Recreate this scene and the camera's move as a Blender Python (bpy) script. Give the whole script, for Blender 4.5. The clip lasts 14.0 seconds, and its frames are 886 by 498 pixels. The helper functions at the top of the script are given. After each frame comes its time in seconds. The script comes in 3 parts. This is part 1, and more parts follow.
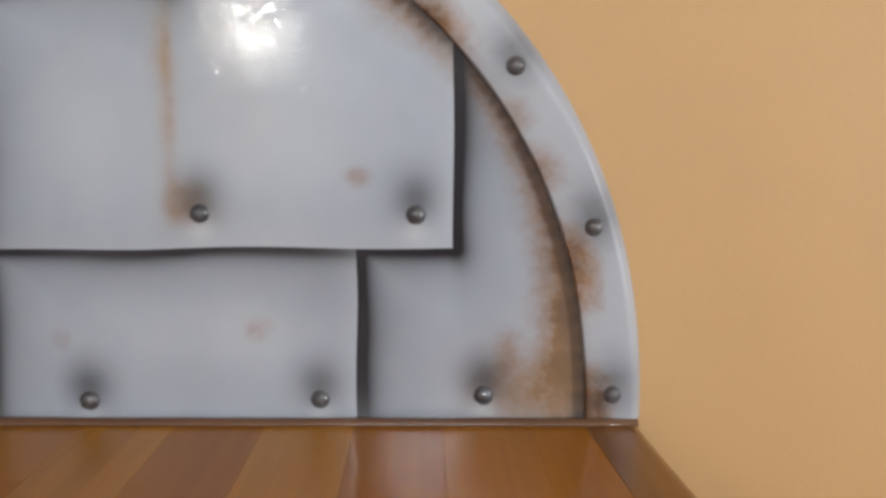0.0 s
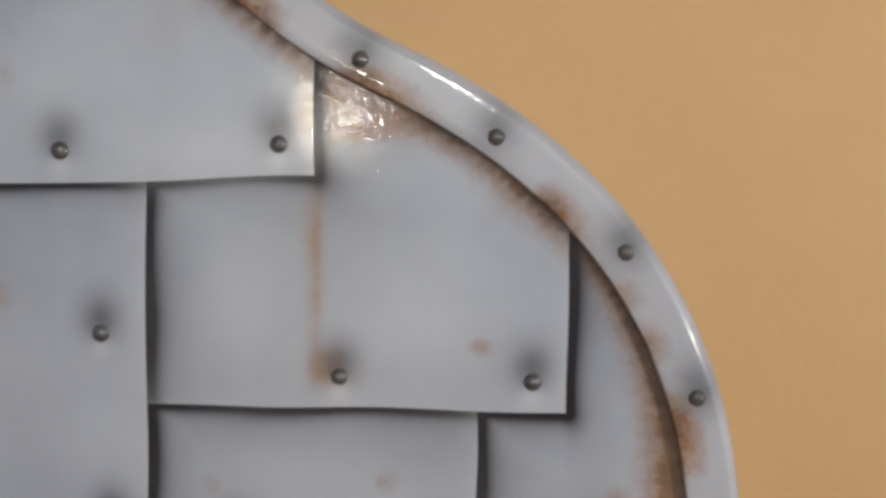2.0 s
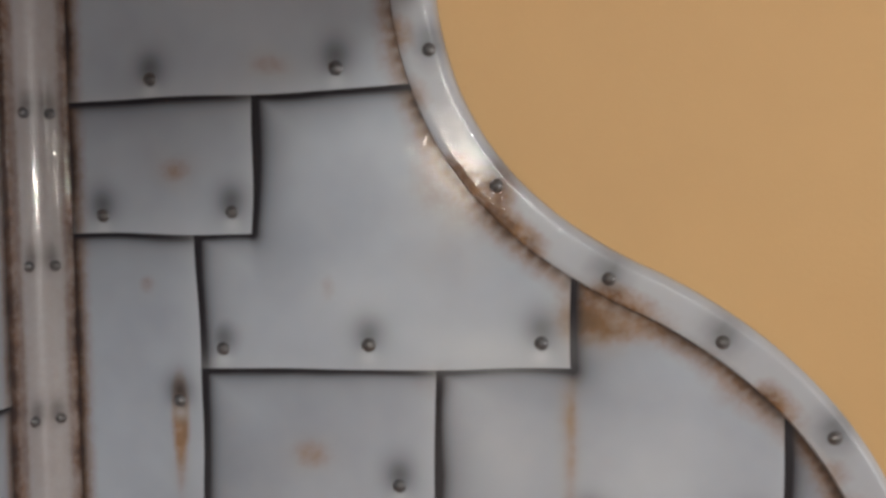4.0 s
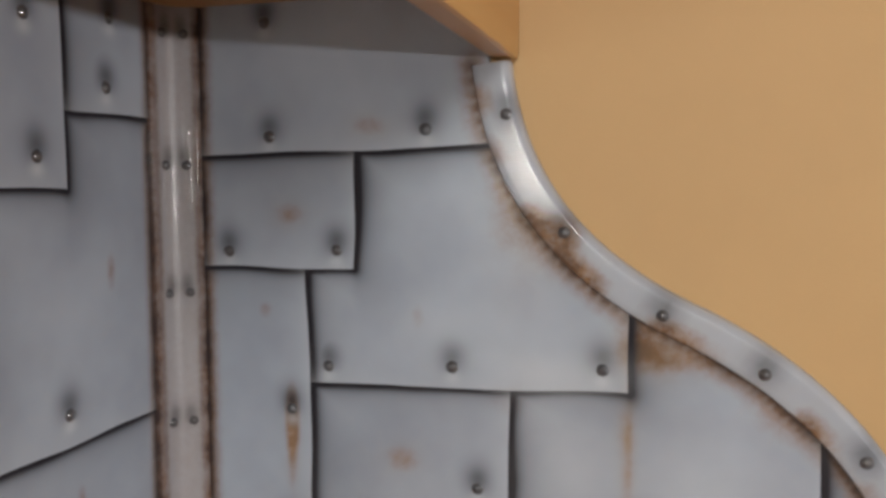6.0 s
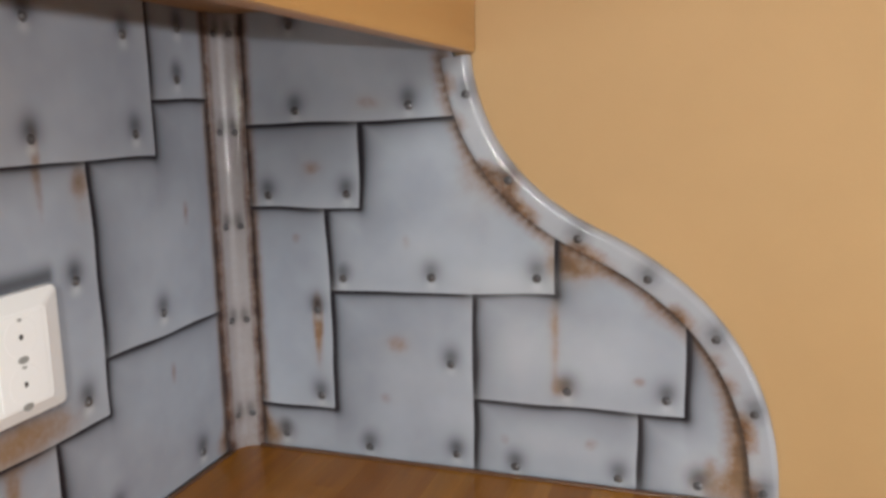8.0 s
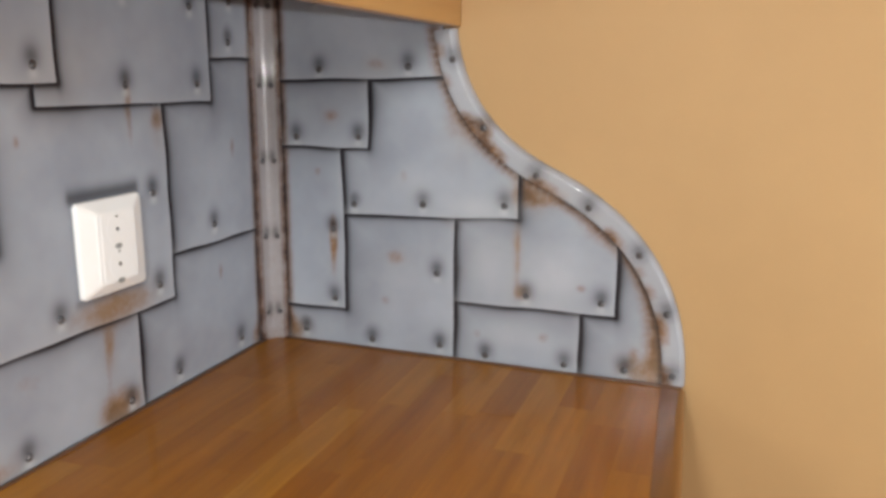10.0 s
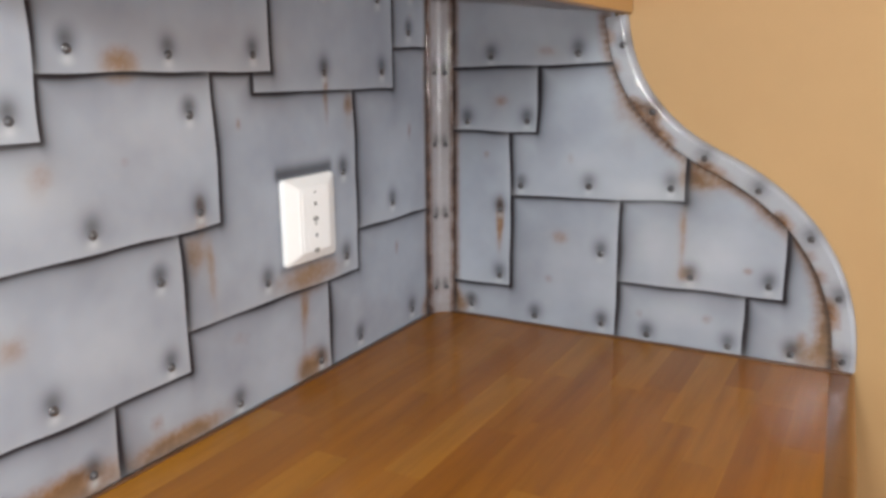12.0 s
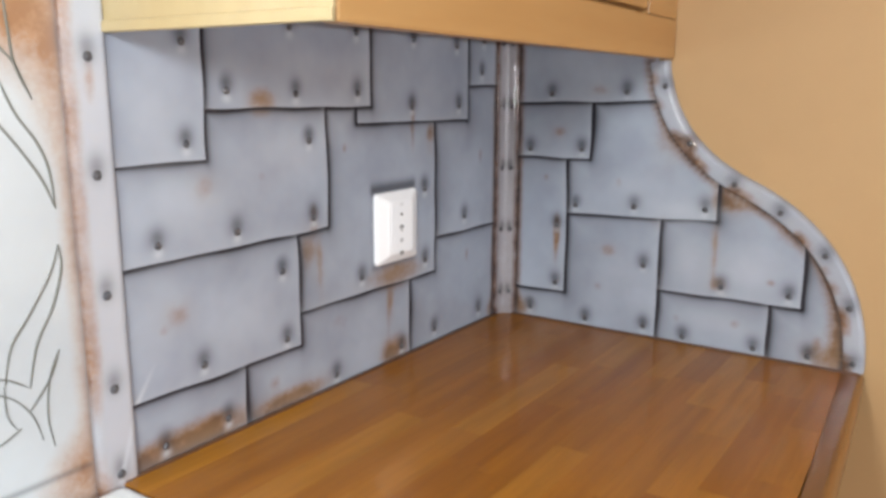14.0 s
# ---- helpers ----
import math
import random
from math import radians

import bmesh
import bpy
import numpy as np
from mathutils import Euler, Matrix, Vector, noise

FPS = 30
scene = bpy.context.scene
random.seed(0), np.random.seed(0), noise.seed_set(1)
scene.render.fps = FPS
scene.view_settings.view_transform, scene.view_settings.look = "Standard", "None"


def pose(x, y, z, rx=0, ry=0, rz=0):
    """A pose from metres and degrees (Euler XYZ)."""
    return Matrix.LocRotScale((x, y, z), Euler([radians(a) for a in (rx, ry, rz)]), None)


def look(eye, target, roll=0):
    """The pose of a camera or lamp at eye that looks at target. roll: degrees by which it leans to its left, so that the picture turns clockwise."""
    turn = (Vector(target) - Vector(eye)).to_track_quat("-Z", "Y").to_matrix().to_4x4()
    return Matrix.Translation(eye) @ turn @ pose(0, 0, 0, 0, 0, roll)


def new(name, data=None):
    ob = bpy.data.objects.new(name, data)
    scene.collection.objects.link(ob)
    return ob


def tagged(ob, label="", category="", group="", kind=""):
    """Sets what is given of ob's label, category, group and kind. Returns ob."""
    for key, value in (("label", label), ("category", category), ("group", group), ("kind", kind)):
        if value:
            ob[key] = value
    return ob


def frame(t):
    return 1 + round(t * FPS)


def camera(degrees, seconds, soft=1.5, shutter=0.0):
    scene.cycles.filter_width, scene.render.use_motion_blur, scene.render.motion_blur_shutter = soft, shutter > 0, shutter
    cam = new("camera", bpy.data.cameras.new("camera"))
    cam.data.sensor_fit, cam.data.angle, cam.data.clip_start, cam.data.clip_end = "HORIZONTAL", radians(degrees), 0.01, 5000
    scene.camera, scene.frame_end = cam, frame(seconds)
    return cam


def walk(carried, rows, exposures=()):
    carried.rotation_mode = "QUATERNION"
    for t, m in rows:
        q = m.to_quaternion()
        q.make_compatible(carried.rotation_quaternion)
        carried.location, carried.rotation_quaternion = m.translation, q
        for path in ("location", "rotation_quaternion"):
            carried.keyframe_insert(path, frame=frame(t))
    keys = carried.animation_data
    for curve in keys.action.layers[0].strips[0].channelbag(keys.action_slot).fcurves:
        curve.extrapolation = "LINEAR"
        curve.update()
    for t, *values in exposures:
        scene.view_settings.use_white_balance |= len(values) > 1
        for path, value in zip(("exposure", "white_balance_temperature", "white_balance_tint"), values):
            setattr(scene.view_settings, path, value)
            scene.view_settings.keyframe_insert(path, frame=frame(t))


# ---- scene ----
cam = camera(57.3, 14.0, soft=3.4)
PATH = [
    (0, (0.513, -0.388, 1.044), (0.554, 1.59, 0.75), 0.5),
    (0.5, (0.501, -0.395, 1.065), (0.55, 1.581, 0.759), 0.1),
    (1, (0.507, -0.404, 1.07), (0.469, 1.583, 0.842), 0.2),
    (1.5, (0.496, -0.415, 1.082), (0.415, 1.578, 0.931), 1.1),
    (2, (0.481, -0.426, 1.102), (0.379, 1.566, 0.964), 1.0),
    (2.5, (0.455, -0.442, 1.129), (0.313, 1.548, 0.989), 0.2),
    (3, (0.429, -0.473, 1.152), (0.228, 1.515, 1.063), -0.4),
    (3.5, (0.418, -0.502, 1.194), (0.15, 1.476, 1.068), -0.1),
    (4, (0.403, -0.535, 1.228), (0.045, 1.427, 1.08), -0.1),
    (4.2, (0.402, -0.55, 1.239), (0.005, 1.405, 1.093), 0.1),
    (6.3, (0.432, -0.638, 1.271), (-0.141, 1.269, 1.08), -0.2),
    (6.5, (0.438, -0.659, 1.266), (-0.142, 1.241, 1.039), -0.4),
    (7, (0.471, -0.709, 1.283), (-0.119, 1.183, 1.014), -1.0),
    (7.5, (0.49, -0.765, 1.306), (-0.097, 1.119, 0.98), -1.3),
    (8, (0.541, -0.829, 1.31), (-0.076, 1.04, 0.957), -1.1),
    (8.2, (0.561, -0.86, 1.312), (-0.05, 1.008, 0.945), -1.2),
    (10.3, (0.666, -1.07, 1.305), (-0.022, 0.753, 0.854), 1.0),
    (10.5, (0.667, -1.082, 1.3), (-0.06, 0.725, 0.845), 0.9),
    (11, (0.668, -1.087, 1.297), (-0.127, 0.697, 0.866), 1.3),
    (11.5, (0.64, -1.1, 1.293), (-0.236, 0.643, 0.851), 0.8),
    (12, (0.637, -1.121, 1.302), (-0.314, 0.579, 0.847), -0.5),
    (12.5, (0.651, -1.143, 1.3), (-0.358, 0.519, 0.832), -0.5),
    (13, (0.67, -1.17, 1.305), (-0.413, 0.439, 0.82), -1.8),
    (13.5, (0.686, -1.212, 1.307), (-0.436, 0.37, 0.819), -1.1),
    (14, (0.74, -1.298, 1.323), (-0.354, 0.328, 0.922), 0.2),
]
walk(cam, [(t, look(eye, target, roll)) for t, eye, target, roll in PATH], [(0.0, 0.40, 7150, 10), (2.0, 0.25, 7350, 10), (4.0, 0.16, 7750, 10), (7.0, 0.25, 7400, 10), (10.5, 0.44, 7420, 10), (12.5, 0.44, 7000, 10), (14.0, 0.46, 6800, 10)])

# ---------------------------------------------------------------- light
world = bpy.data.worlds.new("world")
scene.world = world
world.use_nodes = True
world.node_tree.nodes["Background"].inputs[0].default_value = (0.75, 0.85, 1.0, 1)
world.node_tree.nodes["Background"].inputs[1].default_value = 0.3


def lamp(name, kind, m, watts, colour, **more):
    data = bpy.data.lights.new(name, kind)
    data.energy, data.color = watts, colour
    for key, value in more.items():
        if key == "radius":
            data.shadow_soft_size = value
        elif key == "size":
            data.shape, data.size, data.size_y = "RECTANGLE", value[0], value[1]
    ob = new(name, data)
    ob.matrix_world = m
    return ob


# bulb beside the cooker, a low standing lamp across the room; added and unseen: pendant over the cooker, weak south
# fill
lamp("bulb_light", "POINT", pose(0.040, -1.95, 1.312), 7.5, (0.92, 0.97, 1.0), radius=0.046)
lamp("pendant_light", "POINT", pose(0.50, -1.50, 1.566), 30.0, (0.83, 0.918, 1.0), radius=0.09)
lamp("standing_light", "POINT", pose(2.00, -1.00, 1.200), 62.0, (0.83, 0.895, 1.0), radius=0.03)
# fill light added in an assumed opening of the unseen south wall
lamp("window_light_south", "AREA", look((1.75, -4.02, 1.85), (0.6, 0.0, 1.1)), 8.0, (0.88, 0.95, 1.0), size=(1.1, 0.9))


# ---------------------------------------------------------------- materials
class Mat:
    """A small node builder round one principled shader."""

    def __init__(self, name, rough=0.5, metal=0.0, coat=0.0, coat_rough=0.1):
        self.mat = bpy.data.materials.new(name)
        self.mat.use_nodes = True
        self.nt = self.mat.node_tree
        self.bsdf = self.nt.nodes["Principled BSDF"]
        self.set("Roughness", rough)
        self.set("Metallic", metal)
        self.set("Coat Weight", coat)
        self.set("Coat Roughness", coat_rough)

    def node(self, kind, **props):
        n = self.nt.nodes.new(kind)
        for key, value in props.items():
            setattr(n, key, value)
        return n

    def link(self, a, b):
        self.nt.links.new(a, b)

    def set(self, key, value):
        if isinstance(value, bpy.types.NodeSocket):
            self.link(value, self.bsdf.inputs[key])
        else:
            self.bsdf.inputs[key].default_value = value

    def coords(self, kind="Object"):
        return self.node("ShaderNodeTexCoord").outputs[kind]

    def position(self):
        return self.node("ShaderNodeNewGeometry").outputs["Position"]

    def stretch(self, vec, scale, offset=None):
        n = self.node("ShaderNodeMapping")
        n.inputs["Scale"].default_value = scale
        if offset is not None:
            self.link(offset, n.inputs["Location"])
        self.link(vec, n.inputs["Vector"])
        return n.outputs[0]

    def noise(self, vec, scale, detail=4.0, rough=0.55):
        n = self.node("ShaderNodeTexNoise")
        n.inputs["Scale"].default_value = scale
        n.inputs["Detail"].default_value = detail
        n.inputs["Roughness"].default_value = rough
        self.link(vec, n.inputs["Vector"])
        return n.outputs["Fac"]

    def ramp(self, fac, *stops):
        n = self.node("ShaderNodeValToRGB")
        el = n.color_ramp.elements
        while len(el) < len(stops):
            el.new(0.5)
        for e, (p, c) in zip(el, stops):
            e.position = p
            e.color = (*c, 1) if isinstance(c, tuple) else (c, c, c, 1)
        self.link(fac, n.inputs[0])
        return n.outputs[0]

    def mix(self, fac, a, b, blend="MIX"):
        n = self.node("ShaderNodeMix", data_type="RGBA", blend_type=blend)
        for sock, value in ((n.inputs[0], fac), (n.inputs[6], a), (n.inputs[7], b)):
            if isinstance(value, bpy.types.NodeSocket):
                self.link(value, sock)
            elif isinstance(value, tuple):
                sock.default_value = (*value, 1)
            else:
                sock.default_value = value
        return n.outputs[2]

    def math(self, op, a, b=0.0, clamp=False):
        n = self.node("ShaderNodeMath", operation=op, use_clamp=clamp)
        for sock, value in ((n.inputs[0], a), (n.inputs[1], b)):
            if isinstance(value, bpy.types.NodeSocket):
                self.link(value, sock)
            else:
                sock.default_value = value
        return n.outputs[0]

    def attr(self, name):
        return self.node("ShaderNodeAttribute", attribute_name=name).outputs["Fac"]

    def random(self):
        return self.node("ShaderNodeObjectInfo").outputs["Random"]

    def bump(self, height, strength, distance, coat=False):
        n = self.node("ShaderNodeBump")
        n.inputs["Strength"].default_value = strength
        n.inputs["Distance"].default_value = distance
        self.link(height, n.inputs["Height"])
        if coat != "only":
            self.link(n.outputs[0], self.bsdf.inputs["Normal"])
        if coat:
            self.link(n.outputs[0], self.bsdf.inputs["Coat Normal"])


def steel_paint(name, light, dark, warm, speck=0.5, rust_light=(0.28, 0.135, 0.052), rust_dark=(0.095, 0.036, 0.008), glaze=(0.275, 0.155, 0.062)):
    """Airbrushed steel under clear lacquer: grey clouds, sprayed black shade, painted highlights, rust glazes and an
    orange-peel skin.
    """
    m = Mat(name, rough=0.40, coat=0.8, coat_rough=0.022)
    p = m.position()
    clouds = m.noise(p, 9.0, 3.0)
    fine = m.noise(p, 60.0, 5.0, 0.65)
    base = m.mix(m.ramp(clouds, (0.3, 0.0), (0.72, 1.0)), dark, light)
    base = m.mix(m.math("MULTIPLY", m.ramp(fine, (0.35, 0.0), (0.75, 1.0)), 0.16), base, warm)
    # rust: the mask of each stain broken up by two grains
    grain = m.ramp(m.noise(p, 170.0, 5.0, 0.7), (0.42, 0.0), (0.58, 1.0))
    blotch = m.noise(p, 38.0, 4.0, 0.6)
    patches = m.ramp(blotch, (0.34, 0.0), (0.66, 1.0))
    broken = m.math("ADD", m.math("MULTIPLY", grain, 0.55 * speck), m.math("MULTIPLY", patches, 0.65 * speck))
    mask = m.math("MULTIPLY", m.attr("rust"), m.math("ADD", broken, 0.32 + 0.45 * (1 - speck)), True)
    mask = m.ramp(mask, (0.10, 0.0), (0.45, 0.5), (1.0, 0.92))
    rust = m.mix(m.math("MULTIPLY", m.attr("rust"), patches, True), rust_light, rust_dark)
    base = m.mix(mask, base, rust)
    base = m.mix(m.math("MULTIPLY", m.attr("glaze"), m.ramp(blotch, (0.36, 0.45), (0.62, 1.1)), True), base, glaze)
    # shade along overlaps and round rivets is painted in here, plus dark contour lines
    shade_and_lines = m.math("MULTIPLY", m.attr("shade_and_lines"), m.ramp(blotch, (0.2, 0.92), (0.7, 1.0)), True)
    base = m.mix(shade_and_lines, base, (0.019, 0.016, 0.020))
    m.set("Coat Weight", m.math("SUBTRACT", 0.8, m.math("MULTIPLY", shade_and_lines, 0.62), True))
    m.set("Specular IOR Level", m.math("SUBTRACT", 0.5, m.math("MULTIPLY", m.math("MAXIMUM", shade_and_lines, mask), 0.4), True))
    # painted highlights below rivets, along sheet edges and on folds, plus pale patches
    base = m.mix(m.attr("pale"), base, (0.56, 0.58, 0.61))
    m.set("Base Color", base)
    peel = m.noise(p, 330.0, 2.0, 0.5)
    m.bump(m.math("ADD", peel, m.math("MULTIPLY", m.noise(p, 45.0, 2.0), 0.4)), 0.20, 0.0008, "only")
    return m.mat


STEEL = steel_paint("airbrushed_steel", (0.374, 0.412, 0.478), (0.262, 0.290, 0.350), (0.395, 0.392, 0.402))
STRIP = steel_paint("airbrushed_strip", (0.500, 0.508, 0.540), (0.436, 0.444, 0.484), (0.516, 0.451, 0.403), 0.4, (0.403, 0.202, 0.096), (0.194, 0.073, 0.025))
RIM = steel_paint("airbrushed_rim", (0.392, 0.406, 0.451), (0.336, 0.350, 0.395), (0.420, 0.371, 0.336))
COVE = steel_paint("airbrushed_cove", (0.34, 0.325, 0.345), (0.27, 0.255, 0.27), (0.34, 0.26, 0.22), 0.5, (0.17, 0.080, 0.042), (0.050, 0.020, 0.012))
PALE = steel_paint("airbrushed_pale", (0.525, 0.549, 0.557), (0.461, 0.485, 0.502), (0.525, 0.477, 0.429), 0.3, (0.414, 0.215, 0.104), (0.286, 0.120, 0.040))


def rivet_paint():
    m = Mat("rivet_steel", rough=0.30, metal=0.2, coat=0.7, coat_rough=0.10)
    p = m.position()
    n = m.noise(p, 220.0, 3.0)
    base = m.mix(m.ramp(n, (0.35, 0.0), (0.7, 1.0)), (0.060, 0.060, 0.068), (0.125, 0.125, 0.138))
    m.set("Base Color", m.mix(m.math("MULTIPLY", m.random(), 0.35), base, (0.075, 0.056, 0.046)))
    return m.mat


RIVET = rivet_paint()


def wall_paint(name, a, b):
    m = Mat(name, rough=0.62)
    p = m.position()
    big = m.noise(p, 2.2, 3.0)
    mid = m.noise(p, 17.0, 4.0)
    base = m.mix(m.ramp(big, (0.3, 0.0), (0.7, 1.0)), a, b)
    m.set("Base Color", m.mix(m.math("MULTIPLY", m.ramp(mid, (0.4, 0.0), (0.8, 1.0)), 0.18), base, tuple(0.86 * v for v in a)))
    m.bump(m.noise(p, 260.0, 3.0), 0.15, 0.0012)
    return m.mat


ORANGE = wall_paint("ochre_wall_paint", (0.491, 0.290, 0.128), (0.523, 0.314, 0.141))
# unseen walls and ceiling, kept dark so that little light bounces back
CEILING = wall_paint("unseen_grey_wall_paint", (0.15, 0.15, 0.15), (0.18, 0.18, 0.175))


def stave_wood():
    m = Mat("lacquered_stave_wood", rough=0.45, coat=0.30, coat_rough=0.12)
    m.set("Specular IOR Level", 0.25)
    r = m.random()
    off = m.node("ShaderNodeCombineXYZ")
    m.link(m.math("MULTIPLY", r, 7.0), off.inputs[0])
    m.link(m.math("MULTIPLY", r, 31.0), off.inputs[1])
    p = m.position()
    streak = m.noise(m.stretch(p, (46.0, 2.6, 20.0), off.outputs[0]), 1.0, 5.0, 0.6)
    pores = m.noise(m.stretch(p, (420.0, 14.0, 60.0), off.outputs[0]), 1.0, 3.0, 0.6)
    tone = m.ramp(r, (0.0, (0.340, 0.114, 0.006)), (0.35, (0.385, 0.137, 0.009)), (0.7, (0.430, 0.162, 0.013)), (1.0, (0.500, 0.208, 0.022)))
    base = m.mix(m.ramp(streak, (0.3, 0.0), (0.72, 1.0)), m.mix(0.48, tone, (0.105, 0.032, 0.003)), tone)
    base = m.mix(m.math("MULTIPLY", m.ramp(pores, (0.55, 0.0), (0.75, 1.0)), 0.22), base, (0.07, 0.024, 0.006))
    m.set("Base Color", base)
    m.bump(m.noise(p, 35.0, 2.0), 0.05, 0.001, True)
    return m.mat


STAVE = stave_wood()


def plain_wood(name, a, b, scale, rough=0.4):
    m = Mat(name, rough=rough, coat=0.25, coat_rough=0.2)
    p = m.position()
    streak = m.noise(m.stretch(p, scale), 1.0, 5.0, 0.6)
    m.set("Base Color", m.mix(m.ramp(streak, (0.3, 0.0), (0.7, 1.0)), a, b))
    m.bump(streak, 0.1, 0.0006)
    return m.mat


CABINET = plain_wood("honey_lacquered_wood", (0.43, 0.215, 0.070), (0.50, 0.272, 0.100), (22.0, 2.0, 22.0))
# same wood with the whiter light on the end put into its colour
CABINET_LIT = plain_wood("lit_honey_lacquered_wood", (0.43, 0.320, 0.160), (0.48, 0.365, 0.190), (22.0, 22.0, 2.0))
BEAD = plain_wood("dark_brown_bead", (0.095, 0.043, 0.022), (0.15, 0.070, 0.036), (20.0, 20.0, 20.0), 0.3)


def simple(name, colour, rough, metal=0.0, coat=0.0, vary=0.06, scale=30.0):
    m = Mat(name, rough=rough, metal=metal, coat=coat)
    n = m.noise(m.position(), scale, 4.0)
    m.set("Base Color", m.mix(n, tuple(v * (1 - vary) for v in colour), tuple(min(1, v * (1 + vary)) for v in colour)))
    return m.mat


PLASTIC = simple("white_socket_plastic", (0.95, 0.95, 0.95), 0.35, coat=0.6, vary=0.02)
HOLE = simple("dark_socket_hole", (0.03, 0.03, 0.03), 0.7)
HOLE_PALE = simple("grey_socket_recess", (0.30, 0.30, 0.29), 0.6)
ENAMEL = simple("white_enamel", (0.82, 0.83, 0.83), 0.18, coat=0.4, vary=0.02)
IRON = simple("black_cast_iron", (0.03, 0.03, 0.032), 0.55)
INK = simple("dark_olive_pinstripe_paint", (0.15, 0.148, 0.125), 0.35, coat=0.4, vary=0.2)
# unseen floor, darkened to cut bounced light
FLOOR = simple("grey_floor_tile", (0.13, 0.12, 0.11), 0.45, scale=6.0, vary=0.15)
HOLDER = simple("lamp_holder_white", (0.75, 0.75, 0.73), 0.4)


# ---------------------------------------------------------------- building helpers
def mesh_object(name, verts, faces, material, parent=None, label="", smooth=False):
    me = bpy.data.meshes.new(name)
    me.from_pydata(verts, [], faces)
    me.update()
    if smooth:
        me.polygons.foreach_set("use_smooth", [True] * len(me.polygons))
    me.materials.append(material)
    ob = new(name, me)
    ob.parent = parent
    return tagged(ob, label)


def part(name, bm, material, parent=None, label="", smooth=False):
    bmesh.ops.recalc_face_normals(bm, faces=bm.faces[:])
    me = bpy.data.meshes.new(name)
    bm.to_mesh(me)
    bm.free()
    if smooth:
        me.polygons.foreach_set("use_smooth", [True] * len(me.polygons))
    me.materials.append(material)
    ob = new(name, me)
    ob.parent = parent
    return tagged(ob, label)


def box_bm(lo, hi, bevel=0.0, segments=2):
    bm = bmesh.new()
    bmesh.ops.create_cube(bm, size=1.0)
    for v in bm.verts:
        v.co = Vector([lo[i] + (v.co[i] + 0.5) * (hi[i] - lo[i]) for i in range(3)])
    if bevel:
        bmesh.ops.bevel(bm, geom=bm.edges[:], offset=bevel, segments=segments, affect="EDGES", profile=0.6)
    return bm


def box(name, lo, hi, material, parent=None, label="", bevel=0.0):
    return part(name, box_bm(lo, hi, bevel), material, parent, label)


def slab(name, lo, hi, material, label):
    return tagged(box(name, lo, hi, material), label, name.split("_")[0], kind="structure")


def empty(name, at, label, category, group=""):
    ob = new(name)
    ob.location = at
    ob.empty_display_size = 0.05
    return tagged(ob, label, category, group)


def hold(ob, parent):
    """Parents ob, built in world metres, under a thing that stands elsewhere."""
    ob.parent = parent
    ob.matrix_parent_inverse = Matrix.Translation(-Vector(parent.location))
    return ob


# ---------------------------------------------------------------- the room
slab("wall_north", (-0.16, 0.012, 0.0), (3.3, 0.15, 2.5), ORANGE, "ochre painted plaster wall, slightly mottled")
slab("wall_west", (-0.16, -4.2, 0.0), (-0.012, 0.012, 2.5), ORANGE, "ochre painted wall behind the backsplash")
# unseen south wall, its opening added for the fill light
slab("wall_south_sill", (-0.012, -4.2, 0.0), (3.3, -4.06, 1.38), CEILING, "plain grey unseen wall under an added window opening")
slab("wall_south_head", (-0.012, -4.2, 2.32), (3.3, -4.06, 2.5), CEILING, "plain grey unseen wall over an added window opening")
slab("wall_south_pier", (-0.012, -4.2, 1.38), (1.18, -4.06, 2.32), CEILING, "plain grey unseen wall beside an added window opening")
slab("wall_south_pier_east", (2.32, -4.2, 1.38), (3.3, -4.06, 2.32), CEILING, "plain grey unseen wall beside an added window opening")
slab("wall_east", (3.16, -4.06, 0.0), (3.3, 0.012, 2.5), CEILING, "plain grey wall closing the room")
slab("floor", (-0.16, -4.2, -0.1), (3.3, 0.15, 0.0), FLOOR, "grey tiled kitchen floor")
slab("ceiling", (-0.16, -4.2, 2.5), (3.3, 0.15, 2.6), CEILING, "plain grey painted ceiling")


# ---------------------------------------------------------------- riveted backsplash
def bezier(p, t):
    s = 1 - t
    return tuple(s ** 3 * a + 3 * s * s * t * b + 3 * s * t * t * c + t ** 3 * d for a, b, c, d in zip(*p))


CURVE_TOP = ((0.302, 1.360), (0.312, 1.270), (0.365, 1.212), (0.450, 1.176))
CURVE_LOW = ((0.450, 1.176), (0.530, 1.137), (0.624, 1.060), (0.624, 0.902))
OUTER = [bezier(CURVE_TOP, i / 28) for i in range(28)] + [bezier(CURVE_LOW, i / 40) for i in range(41)]
RIM_WIDE = 0.032


def offset_curve(pts, dist):
    out = []
    for i, (x, z) in enumerate(pts):
        a, b = pts[max(0, i - 1)], pts[min(len(pts) - 1, i + 1)]
        tx, tz = b[0] - a[0], b[1] - a[1]
        n = math.hypot(tx, tz)
        out.append((x + dist * tz / n, z - dist * tx / n))
    return out


INNER = offset_curve(OUTER, RIM_WIDE)
MIDDLE = offset_curve(OUTER, RIM_WIDE * 0.6)
MID_Z = [z for _, z in MIDDLE][::-1]
MID_X = [x for x, _ in MIDDLE][::-1]
IN_ARR = np.array(INNER)


def curve_limit(z):
    return float(np.interp(z, MID_Z, MID_X))


def smooth(a, b, x):
    t = min(1.0, max(0.0, (x - a) / (b - a)))
    return t * t * (3 - 2 * t)


